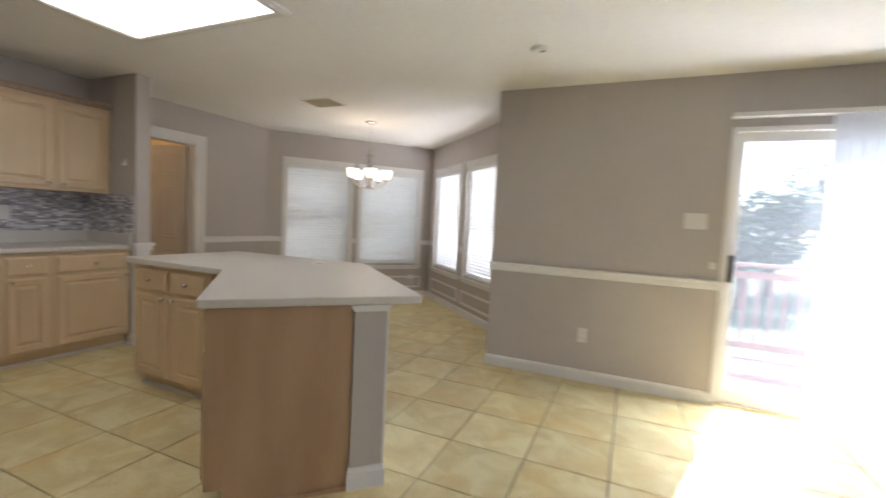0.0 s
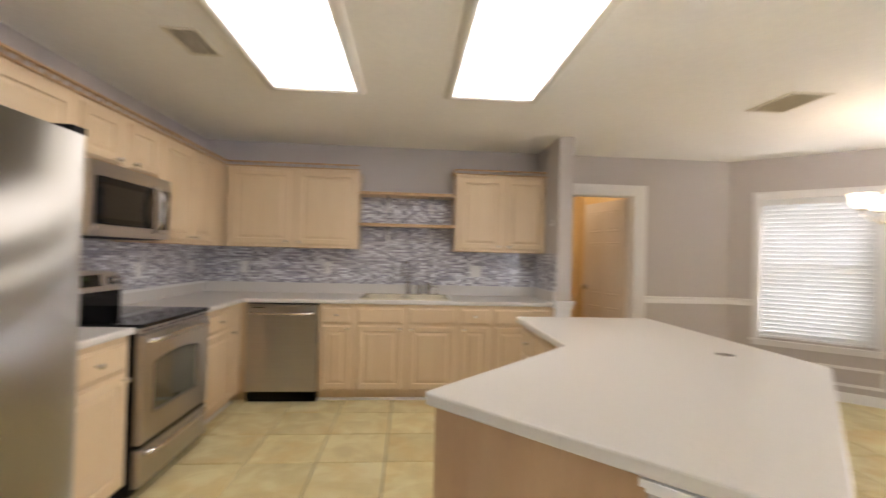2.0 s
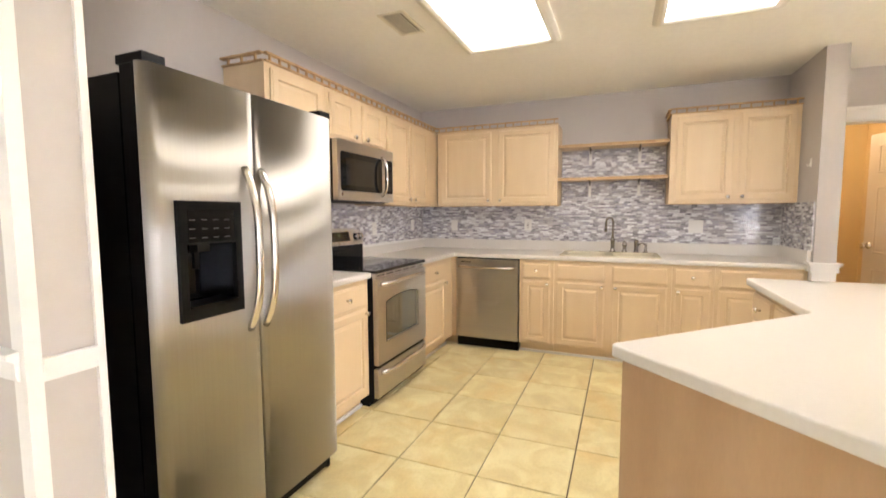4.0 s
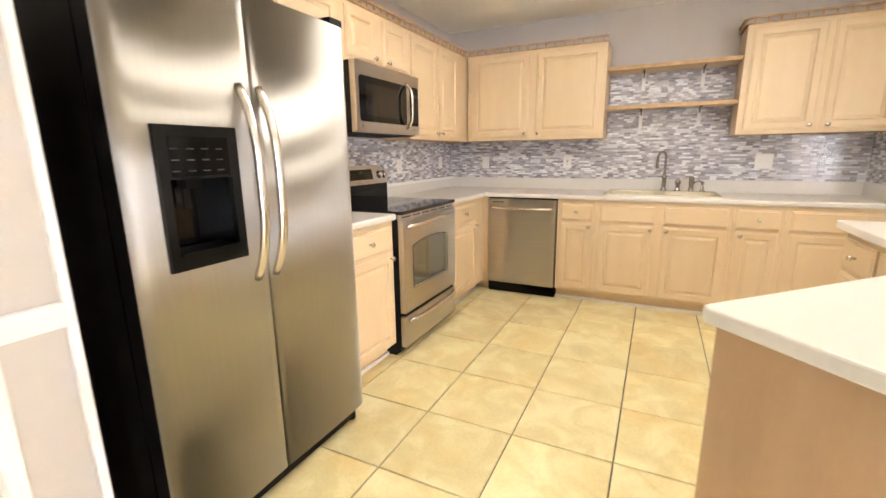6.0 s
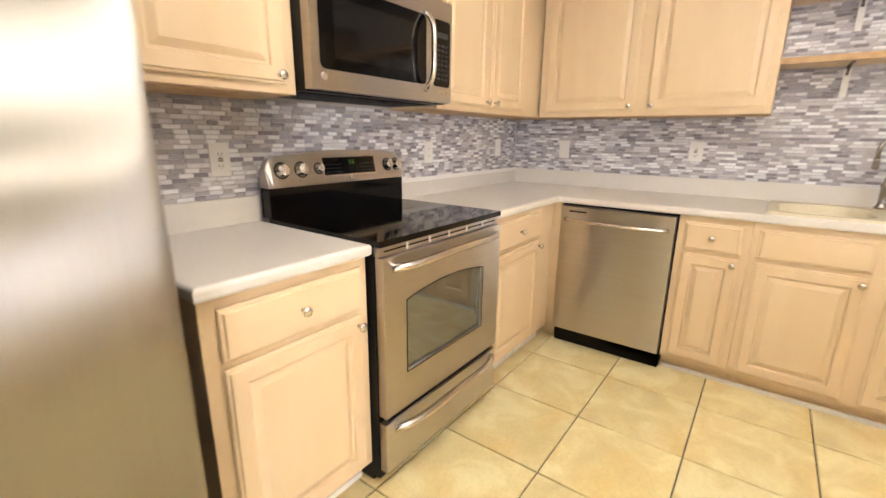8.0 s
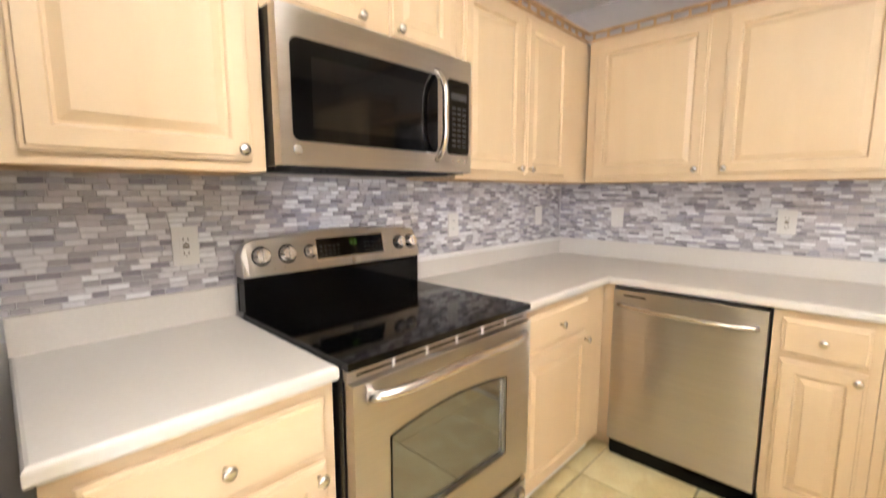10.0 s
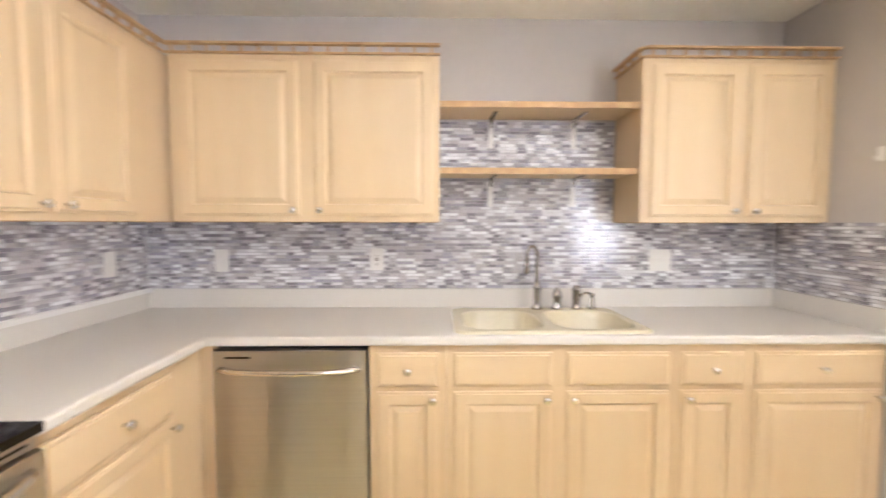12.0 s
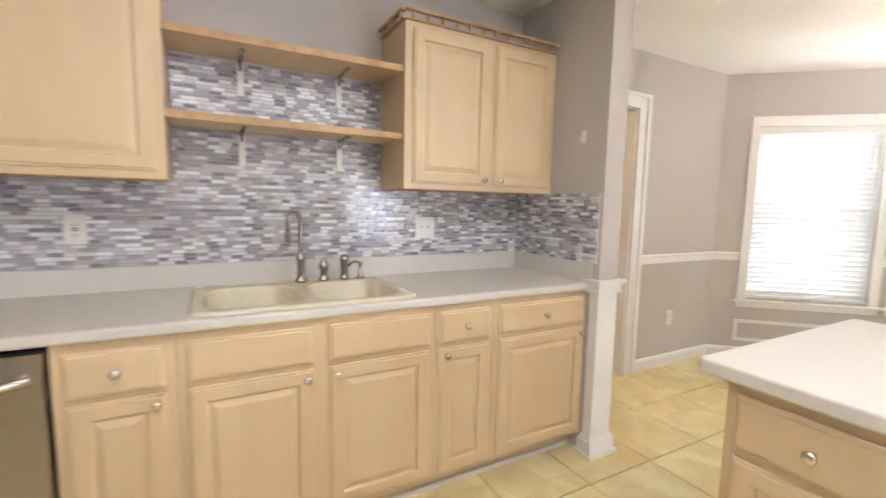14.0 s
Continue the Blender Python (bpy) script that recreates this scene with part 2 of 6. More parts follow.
def tile_material(name, joined):
    """Glazed stone-look floor tile: sandy ground, ochre clouds, pale veins."""
    m = bpy.data.materials.new(name)
    m.use_nodes = True
    nt = m.node_tree
    b = nt.nodes["Principled BSDF"]
    geo = nt.nodes.new("ShaderNodeNewGeometry")
    rnd = geo.outputs["Random Per Island"]
    vec = geo.outputs["Position"]
    if not joined:
        rnd = nt.nodes.new("ShaderNodeObjectInfo").outputs["Random"]
    off = nt.nodes.new("ShaderNodeMath")
    off.operation = "MULTIPLY"
    off.inputs[1].default_value = 50.0
    nt.links.new(rnd, off.inputs[0])
    add = nt.nodes.new("ShaderNodeVectorMath")
    nt.links.new(vec, add.inputs[0])
    nt.links.new(off.outputs[0], add.inputs[1])

    def noise_at(scale, detail, dist=0.0):
        n = nt.nodes.new("ShaderNodeTexNoise")
        n.inputs["Scale"].default_value, n.inputs["Detail"].default_value, n.inputs["Distortion"].default_value = scale, detail, dist
        nt.links.new(add.outputs[0], n.inputs["Vector"])
        return n.outputs[0]

    def ramp_of(src, *stops):
        r = nt.nodes.new("ShaderNodeValToRGB")
        els = r.color_ramp.elements
        while len(els) < len(stops):
            els.new(0.5)
        for e, (p, c) in zip(els, stops):
            e.position, e.color = p, c
        nt.links.new(src, r.inputs[0])
        return r.outputs[0]

    def blend(kind, fac, a, c):
        x = nt.nodes.new("ShaderNodeMixRGB")
        x.blend_type = kind
        if isinstance(fac, float):
            x.inputs[0].default_value = fac
        else:
            nt.links.new(fac, x.inputs[0])
        nt.links.new(a, x.inputs[1])
        nt.links.new(c, x.inputs[2])
        return x.outputs[0]

    base = ramp_of(noise_at(5.0, 6, 0.8), (0.30, (0.65, 0.55, 0.295, 1)), (0.47, (0.71, 0.615, 0.33, 1)), (0.62, (0.79, 0.72, 0.44, 1)))
    ochre = ramp_of(noise_at(2.6, 4, 0.4), (0.50, (0, 0, 0, 1)), (0.70, (0.50, 0.50, 0.50, 1)))
    oc = nt.nodes.new("ShaderNodeRGB")
    oc.outputs[0].default_value = (0.70, 0.475, 0.16, 1)
    base = blend("MIX", ochre, base, oc.outputs[0])
    speck = ramp_of(noise_at(70.0, 4), (0.30, (0.95, 0.945, 0.93, 1)), (0.60, (1.02, 1.02, 1.02, 1)))
    base = blend("MULTIPLY", 1.0, base, speck)
    tone = ramp_of(rnd, (0.0, (0.93, 0.91, 0.88, 1)), (1.0, (1.06, 1.04, 1.0, 1)))
    base = blend("MULTIPLY", 1.0, base, tone)
    nt.links.new(base, b.inputs["Base Color"])
    rr = nt.nodes.new("ShaderNodeMapRange")
    rr.inputs["To Min"].default_value, rr.inputs["To Max"].default_value = 0.28, 0.5
    nt.links.new(noise_at(9.0, 3), rr.inputs[0])
    nt.links.new(rr.outputs[0], b.inputs["Roughness"])
    bp = nt.nodes.new("ShaderNodeBump")
    bp.inputs["Strength"].default_value, bp.inputs["Distance"].default_value = 0.25, 0.003
    nt.links.new(noise_at(16.0, 4), bp.inputs["Height"])
    nt.links.new(bp.outputs[0], b.inputs["Normal"])
    return m


TILE_ONE = tile_material("floor_tile", False)
TILE_MANY = tile_material("floor_tile_joined", True)


def mosaic_material(name, joined):
    """Glass and stone sticks in greys, each its own tone and gloss."""
    m = bpy.data.materials.new(name)
    m.use_nodes = True
    nt = m.node_tree
    b = nt.nodes["Principled BSDF"]
    geo = nt.nodes.new("ShaderNodeNewGeometry")
    rnd = geo.outputs["Random Per Island"] if joined else nt.nodes.new("ShaderNodeObjectInfo").outputs["Random"]
    r = nt.nodes.new("ShaderNodeValToRGB")
    r.color_ramp.interpolation = "CONSTANT"
    tones = ((0.0, (0.72, 0.71, 0.72)), (0.20, (0.39, 0.365, 0.385)), (0.38, (0.56, 0.53, 0.55)), (0.54, (0.86, 0.86, 0.87)), (0.68, (0.28, 0.26, 0.285)), (0.80, (0.53, 0.50, 0.50)), (0.88, (0.42, 0.40, 0.46)))
    els = r.color_ramp.elements
    while len(els) < len(tones):
        els.new(0.5)
    for e, (p, c) in zip(els, tones):
        e.position, e.color = p, (*c, 1)
    nt.links.new(rnd, r.inputs[0])
    n = nt.nodes.new("ShaderNodeTexNoise")
    n.inputs["Scale"].default_value, n.inputs["Detail"].default_value = 60, 4
    nt.links.new(geo.outputs["Position"], n.inputs["Vector"])
    mr = nt.nodes.new("ShaderNodeMapRange")
    mr.inputs["To Min"].default_value, mr.inputs["To Max"].default_value = 0.85, 1.12
    nt.links.new(n.outputs[0], mr.inputs[0])
    sc = nt.nodes.new("ShaderNodeVectorMath")
    sc.operation = "SCALE"
    nt.links.new(r.outputs[0], sc.inputs[0])
    nt.links.new(mr.outputs[0], sc.inputs["Scale"])
    nt.links.new(sc.outputs[0], b.inputs["Base Color"])
    fr = nt.nodes.new("ShaderNodeMath")
    fr.operation = "FRACT"
    ml = nt.nodes.new("ShaderNodeMath")
    ml.operation = "MULTIPLY"
    ml.inputs[1].default_value = 17.3
    nt.links.new(rnd, ml.inputs[0])
    nt.links.new(ml.outputs[0], fr.inputs[0])
    rr = nt.nodes.new("ShaderNodeMapRange")
    rr.inputs["To Min"].default_value, rr.inputs["To Max"].default_value = 0.04, 0.22
    nt.links.new(fr.outputs[0], rr.inputs[0])
    nt.links.new(rr.outputs[0], b.inputs["Roughness"])
    return m


MOS_ONE = mosaic_material("mosaic_stick", False)
MOS_MANY = mosaic_material("mosaic_stick_joined", True)


# ---- mesh helpers ----
def box(bm, x0, x1, y0, y1, z0, z1):
    x0, x1, y0, y1, z0, z1 = min(x0, x1), max(x0, x1), min(y0, y1), max(y0, y1), min(z0, z1), max(z0, z1)
    v = [bm.verts.new((x, y, z)) for z in (z0, z1) for x, y in ((x0, y0), (x1, y0), (x1, y1), (x0, y1))]
    for f in ((3, 2, 1, 0), (4, 5, 6, 7), (0, 1, 5, 4), (1, 2, 6, 5), (2, 3, 7, 6), (3, 0, 4, 7)):
        bm.faces.new([v[i] for i in f])
    return v


def bevel(bm, width, segments=2, pick=None):
    edges = [e for e in bm.edges if len(e.link_faces) == 2 and e.calc_face_angle(0) > 0.6 and (pick is None or pick(e))]
    bmesh.ops.bevel(bm, geom=edges, offset=width, segments=segments, profile=0.5, affect="EDGES", clamp_overlap=True)


def boxes(*specs, bev=0.0, seg=1):
    bm = bmesh.new()
    for s in specs:
        box(bm, *s)
    if bev:
        bevel(bm, bev, seg)
    return bm


def prism(pts, z0, z1, bev=0.0, seg=2):
    """A plan outline, counter-clockwise, raised from z0 to z1."""
    bm = bmesh.new()
    lo = [bm.verts.new((x, y, z0)) for x, y in pts]
    hi = [bm.verts.new((x, y, z1)) for x, y in pts]
    bm.faces.new(lo[::-1])
    bm.faces.new(hi)
    for i in range(len(pts)):
        j = (i + 1) % len(pts)
        bm.faces.new((lo[i], lo[j], hi[j], hi[i]))
    if bev:
        bevel(bm, bev, seg)
    return bm


def lathe(bm, profile, at, axis="z", seg=16):
    """A turned shape: (radius, height) pairs round an axis through the point at."""
    rings = []
    for r, h in profile:
        ring = []
        for i in range(seg):
            a = 2 * math.pi * i / seg
            c, s = max(r, 1e-4) * math.cos(a), max(r, 1e-4) * math.sin(a)
            p = {"z": (c, s, h), "y": (s, h, c), "x": (h, c, s)}[axis]
            ring.append(bm.verts.new((at[0] + p[0], at[1] + p[1], at[2] + p[2])))
        rings.append(ring)
    for a, b in zip(rings, rings[1:]):
        for i in range(seg):
            j = (i + 1) % seg
            f = bm.faces.new((a[i], a[j], b[j], b[i]))
            f.smooth = True
    bm.faces.new(rings[0][::-1])
    bm.faces.new(rings[-1])
    return bm


def tube(bm, pts, r, seg=10, flat=1.0):
    """A round bar along a line of points."""
    pts = [Vector(p) for p in pts]
    rings = []
    side = None
    for i, p in enumerate(pts):
        d = (pts[min(i + 1, len(pts) - 1)] - pts[max(i - 1, 0)]).normalized()
        if side is None:
            side = d.cross(Vector((0, 0, 1)) if abs(d.z) < 0.9 else Vector((1, 0, 0))).normalized()
        side = (side - d * side.dot(d)).normalized()
        up = d.cross(side)
        rings.append([bm.verts.new(p + side * (r * math.cos(2 * math.pi * k / seg)) + up * (r * flat * math.sin(2 * math.pi * k / seg))) for k in range(seg)])
    for a, b in zip(rings, rings[1:]):
        for k in range(seg):
            j = (k + 1) % seg
            f = bm.faces.new((a[k], a[j], b[j], b[k]))
            f.smooth = True
    bm.faces.new(rings[0][::-1])
    bm.faces.new(rings[-1])
    return bm


def ringed(bm, x0, x1, z0, z1, y0, profile):
    """A slab facing +y with steps (inset, height above y0) from its rim to its field."""
    loops = []
    for ins, h in profile:
        loops.append([bm.verts.new((x, y0 + h, z)) for x, z in ((x0 + ins, z0 + ins), (x1 - ins, z0 + ins), (x1 - ins, z1 - ins), (x0 + ins, z1 - ins))])
    bm.faces.new(loops[0])
    for a, b in zip(loops, loops[1:]):
        for i in range(4):
            j = (i + 1) % 4
            bm.faces.new((a[j], a[i], b[i], b[j]))
    bm.faces.new(loops[-1][::-1])
    return bm


def thing(name, loc=(0, 0, 0), rz=0.0, label="", category="", group="", kind=""):
    ob = new(name)
    ob.empty_display_size = 0.1
    ob.matrix_world = pose(*loc, 0, 0, rz)
    return tagged(ob, label, category, group, kind)


def part(name, bm, material, parent=None, label="", kind=""):
    me = bpy.data.meshes.new(name)
    bmesh.ops.recalc_face_normals(bm, faces=bm.faces)
    bm.to_mesh(me)
    bm.free()
    me.materials.append(material)
    ob = new(name, me)
    ob.parent = parent
    return tagged(ob, label, "", "", kind)


def solo(name, bm, material, loc=(0, 0, 0), rz=0.0, label="", category="", group="", kind=""):
    ob = part(name, bm, material)
    ob.matrix_world = pose(*loc, 0, 0, rz)
    return tagged(ob, label, category, group, kind)


# ---- the plan ----
H = 2.44
T = 0.14
A, B, C = (0.0, 5.6), (1.69, 7.48), (3.65, 5.50)
RET = 3.41      # face of the short wall at the end of the sink run
EASTX, SOUTHY = 8.6, -3.0


def wall_run(name, p, q, openings=(), z1=H, t=T, material=None, ext=(0, 0)):
    """A wall whose room face runs from p to q, the room on its left; openings are (s0, s1, z0, z1)."""
    d = Vector((q[0] - p[0], q[1] - p[1]))
    L = d.length
    bm = bmesh.new()
    s = -ext[0]
    for a, b, lo, hi in sorted(openings):
        box(bm, s, a, -t, 0, 0, z1)
        if lo > 0:
            box(bm, a, b, -t, 0, 0, lo)
        box(bm, a, b, -t, 0, hi, z1)
        s = b
    box(bm, s, L + ext[1], -t, 0, 0, z1)
    ob = part(name, bm, material or WALL)
    ob.matrix_world = pose(p[0], p[1], 0, 0, 0, math.degrees(math.atan2(d.y, d.x)))
    ob["kind"] = "structure"
    return ob


def strip(name, p, q, z0, profile, s0=0.0, s1=None, material=None):
    """A moulding along a wall face from p to q, the room on the left: profile of (out, up) pairs."""
    d = Vector((q[0] - p[0], q[1] - p[1]))
    s1 = d.length if s1 is None else s1
    bm = bmesh.new()
    a = [bm.verts.new((s0, o, z0 + u)) for o, u in profile]
    b = [bm.verts.new((s1, o, z0 + u)) for o, u in profile]
    n = len(profile)
    for i in range(n):
        bm.faces.new((a[i], a[(i + 1) % n], b[(i + 1) % n], b[i]))
    bm.faces.new(a[::-1])
    bm.faces.new(b)
    ob = part(name, bm, material or TRIM)
    ob.matrix_world = pose(p[0], p[1], 0, 0, 0, math.degrees(math.atan2(d.y, d.x)))
    ob["kind"] = "structure"
    return ob


BASE = ((0, 0), (0.016, 0), (0.016, 0.070), (0.010, 0.088), (0, 0.095))
RAIL = ((0, 0), (0.010, 0), (0.014, 0.018), (0.014, 0.045), (0.028, 0.056), (0.028, 0.068), (0, 0.072))
RAILZ = 0.865

# ---- large structure ----
solo("ground", boxes((-60, 60, -60, 60, -0.45, -0.30)), GRASSM, label="mown lawn round the house", kind="structure")
HOUSE = ((-2.2, SOUTHY - 0.15), (EASTX + 0.15, SOUTHY - 0.15), (EASTX + 0.15, 4.81), (3.78, 4.81), (3.78, 5.56), (1.70, 7.68), (-0.15, 5.66), (-2.2, 5.66))
floor = solo("floor", prism(HOUSE, -0.25, -0.0085), GROUTM, label="sandy stone-look floor tiles laid square with dark grout", kind="structure")
solo("ceiling", prism(HOUSE, H, H + 0.2), CEIL, label="flat off-white ceiling with a fine sprayed texture", kind="structure")

# walls, each with the room on the left of its run
DOOR0, DOOR1, DOORZ = 3.76, 4.50, 2.03
wall_run("wall_range", (0, 0), (3.846, 0), ext=(T, 0))
wall_run("wall_sink", (0, 5.6), (0, 0), openings=((5.6 - DOOR1, 5.6 - DOOR0, 0, DOORZ),), ext=(0.06, 0))
AB = Vector((B[0] - A[0], B[1] - A[1])).length
BC = Vector((C[0] - B[0], C[1] - B[1])).length
WIN_AB = ((0.275, 1.175), (1.365, 2.315))
WIN_BC = ((0.30, 1.24), (1.48, 2.36))
wz0, wz1 = 0.545, 2.005
wall_run("wall_bay_front", B, A, openings=[(AB - b, AB - a, wz0, wz1) for a, b in WIN_AB], ext=(T, 0))
wall_run("wall_bay_side", C, B, openings=[(BC - b, BC - a, wz0, wz1) for a, b in WIN_BC])
wall_run("wall_nook_return", (3.65, 4.82), C, t=0.12)
SL0, SL1, SLZ = 5.44, 7.25, 2.02
wall_run("wall_slider", (EASTX, 4.68), (3.65, 4.68), openings=((EASTX - SL1, EASTX - SL0, 0, SLZ),), t=0.14)
wall_run("wall_east", (EASTX, SOUTHY), (EASTX, 4.68), openings=((1.4, 3.4, 0.7, 2.1),))
wall_run("wall_south", (4.01, SOUTHY), (EASTX, SOUTHY), ext=(0, T))
wall_run("wall_partition_far", (4.01, -0.14), (4.01, SOUTHY))
solo("wall_fridge_partition", prism(((3.846, -0.14), (4.01, -0.14), (4.01, 0.85), (3.846, 0.85)), 0, H), WALL, kind="structure")
solo("wall_end_return", boxes((0, 0.69, RET, RET + 0.13, 0, H)), WALL, kind="structure")

# base boards and chair rails
strip("baseboard", (0, 5.6), (0, 0), 0, BASE, 0.0, 5.6 - 4.615)
strip("baseboard", B, A, 0, BASE)
strip("baseboard", C, B, 0, BASE)
strip("baseboard", (3.65, 4.68), C, 0, BASE)
strip("baseboard", (EASTX, 4.68), (3.65, 4.68), 0, BASE, EASTX - 5.404)
strip("baseboard", (EASTX, SOUTHY), (EASTX, 4.68), 0, BASE)
strip("baseboard", (4.01, SOUTHY), (EASTX, SOUTHY), 0, BASE)
strip("chair_rail", (0, 5.6), (0, 0), RAILZ, RAIL, 0.0, 5.6 - 4.615)
for s0, s1 in ((0, AB - 2.39), (AB - 1.29, AB - 1.25), (AB - 0.20, AB)):
    strip("chair_rail", B, A, RAILZ, RAIL, s0, s1)
for s0, s1 in ((0, BC - 2.44), (BC - 1.40, BC - 1.32), (BC - 0.22, BC)):
    strip("chair_rail", C, B, RAILZ, RAIL, s0, s1)
strip("chair_rail", (3.65, 4.68), C, RAILZ, RAIL)
strip("chair_rail", (EASTX, 4.68), (3.65, 4.68), RAILZ, RAIL, EASTX - 5.404)
strip("chair_rail", (4.01, 0.84), (4.01, SOUTHY), RAILZ + 0.04, RAIL)


def capped(name, x0, x1, y0, y1, label):
    """The white cap and base blocks that wrap a wall's end."""
    def band(z0, prof):
        bm = bmesh.new()
        for z_lo, z_hi, out in prof:
            box(bm, x0 - out, x1 + out, y0 - out, y1 + out, z0 + z_lo, z0 + z_hi)
        bevel(bm, 0.003, 1)
        return bm
    solo("trim", band(0.868, ((0, 0.012, 0.018), (0.012, 0.038, 0.013), (0.038, 0.050, 0.020), (0.050, 0.068, 0.030))), TRIM, label=label + " cap moulding", kind="structure")
    solo("baseboard", band(0, ((0, 0.020, 0.034), (0.020, 0.082, 0.020), (0.082, 0.105, 0.011))), TRIM, label=label + " base moulding", kind="structure")


capped("return_end", 0.64, 0.692, RET - 0.002, RET + 0.132, "white wooden")

solo("trim", boxes((0.6905, 0.6945, RET - 0.004, RET + 0.134, 0.105, 0.868), (0.640, 0.6905, RET - 0.004, RET - 0.0005, 0.105, 0.868), bev=0.001), TRIM, label="white boards wrapping the short wall's end below its cap", kind="structure")

# corner boards of the partition beside the fridge
for x0, x1, y0, y1 in ((3.843, 3.862, 0.80, 0.862), (3.981, 4.014, 0.81, 0.862)):
    solo("trim", boxes((x0, x1, y0, y1, 0, H), bev=0.004), TRIM, label="white corner board on the partition end", kind="structure")
solo("chair_rail", boxes((3.862, 3.981, 0.8505, 0.860, 0.893, 0.916), (3.862, 3.981, 0.8505, 0.866, 0.916, 0.938), (3.862, 3.981, 0.8505, 0.872, 0.938, 0.950), bev=0.003), TRIM, label="white rail across the partition end", kind="structure")

# pantry doorway: casing, jamb, open door, the room behind
solo("door_frame", boxes((-T, 0.0, DOOR0 - 0.005, DOOR0 + 0.012, 0, DOORZ), (-T, 0.0, DOOR1 - 0.012, DOOR1 + 0.005, 0, DOORZ), (-T, 0.0, DOOR0 + 0.012, DOOR1 - 0.012, DOORZ - 0.012, DOORZ + 0.004)), TRIM, kind="structure", label="white painted pantry door jamb")
bm = bmesh.new()
box(bm, 0, 0.018, DOOR0 - 0.115, DOOR0, 0, DOORZ + 0.09)
box(bm, 0, 0.018, DOOR1, DOOR1 + 0.115, 0, DOORZ + 0.09)
box(bm, 0, 0.018, DOOR0, DOOR1, DOORZ, DOORZ + 0.09)
box(bm, 0.018, 0.028, DOOR0 - 0.118, DOOR0 - 0.075, 0, DOORZ + 0.08)
box(bm, 0.018, 0.028, DOOR1 + 0.075, DOOR1 + 0.118, 0, DOORZ + 0.08)
box(bm, 0, 0.030, DOOR0 - 0.118, DOOR1 + 0.118, DOORZ + 0.08, DOORZ + 0.105)
bevel(bm, 0.003, 1)
solo("door_casing", bm, TRIM, label="white moulded casing round the pantry doorway", kind="structure")
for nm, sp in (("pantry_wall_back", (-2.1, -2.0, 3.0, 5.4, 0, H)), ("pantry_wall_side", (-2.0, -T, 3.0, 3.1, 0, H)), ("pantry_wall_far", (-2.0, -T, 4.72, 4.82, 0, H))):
    solo(nm, boxes(sp), PANTRYM, label="pantry wall with warm lamplight put into its colour", kind="structure")
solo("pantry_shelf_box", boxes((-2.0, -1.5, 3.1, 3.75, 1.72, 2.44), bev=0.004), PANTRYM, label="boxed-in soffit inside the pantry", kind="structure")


def six_panel(bm, w, h, t):
    box(bm, 0, w, -t / 2, t / 2, 0, h)
    rows = ((0.20, 0.76), (0.90, 1.52), (1.64, 1.90))
    for z0, z1 in rows:
        for x0, x1 in ((0.10, w / 2 - 0.05), (w / 2 + 0.05, w - 0.10)):
            for sgn in (1, -1):
                loops = []
                for ins, dy in ((0, 0.0005), (0.012, 0.006), (0.024, 0.0012), (0.045, 0.005)):
                    loops.append([bm.verts.new((x, sgn * (t / 2 + dy), z)) for x, z in ((x0 + ins, z0 + ins), (x1 - ins, z0 + ins), (x1 - ins, z1 - ins), (x0 + ins, z1 - ins))])
                for a, b in zip(loops, loops[1:]):
                    for i in range(4):
                        bm.faces.new((a[i], a[(i + 1) % 4], b[(i + 1) % 4], b[i]))
                bm.faces.new(loops[-1])
    return bm


door = thing("pantry_door", (-T + 0.02, DOOR1 - 0.02, 0.01), 196, "six-panel painted pantry door standing wide open inwards", "door")
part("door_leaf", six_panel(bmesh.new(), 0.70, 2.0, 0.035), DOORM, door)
for sgn in (1, -1):
    part("door_knob", lathe(bmesh.new(), [(0.03, 0.0), (0.03, 0.006), (0.010, 0.010), (0.010, 0.035), (0.026, 0.045), (0.028, 0.058), (0.018, 0.068)] if sgn > 0 else [(0.03, 0.0), (0.03, -0.006), (0.010, -0.010), (0.010, -0.035), (0.026, -0.045), (0.028, -0.058), (0.018, -0.068)], (0.64, sgn * 0.0175, 0.97), "y"), CHROME, door, "satin nickel knob")
for z in (0.25, 1.0, 1.8):
    part("hinge", boxes((-0.012, 0.004, -0.03, -0.008, z, z + 0.09), bev=0.002), CHROME, door, "small steel hinge")


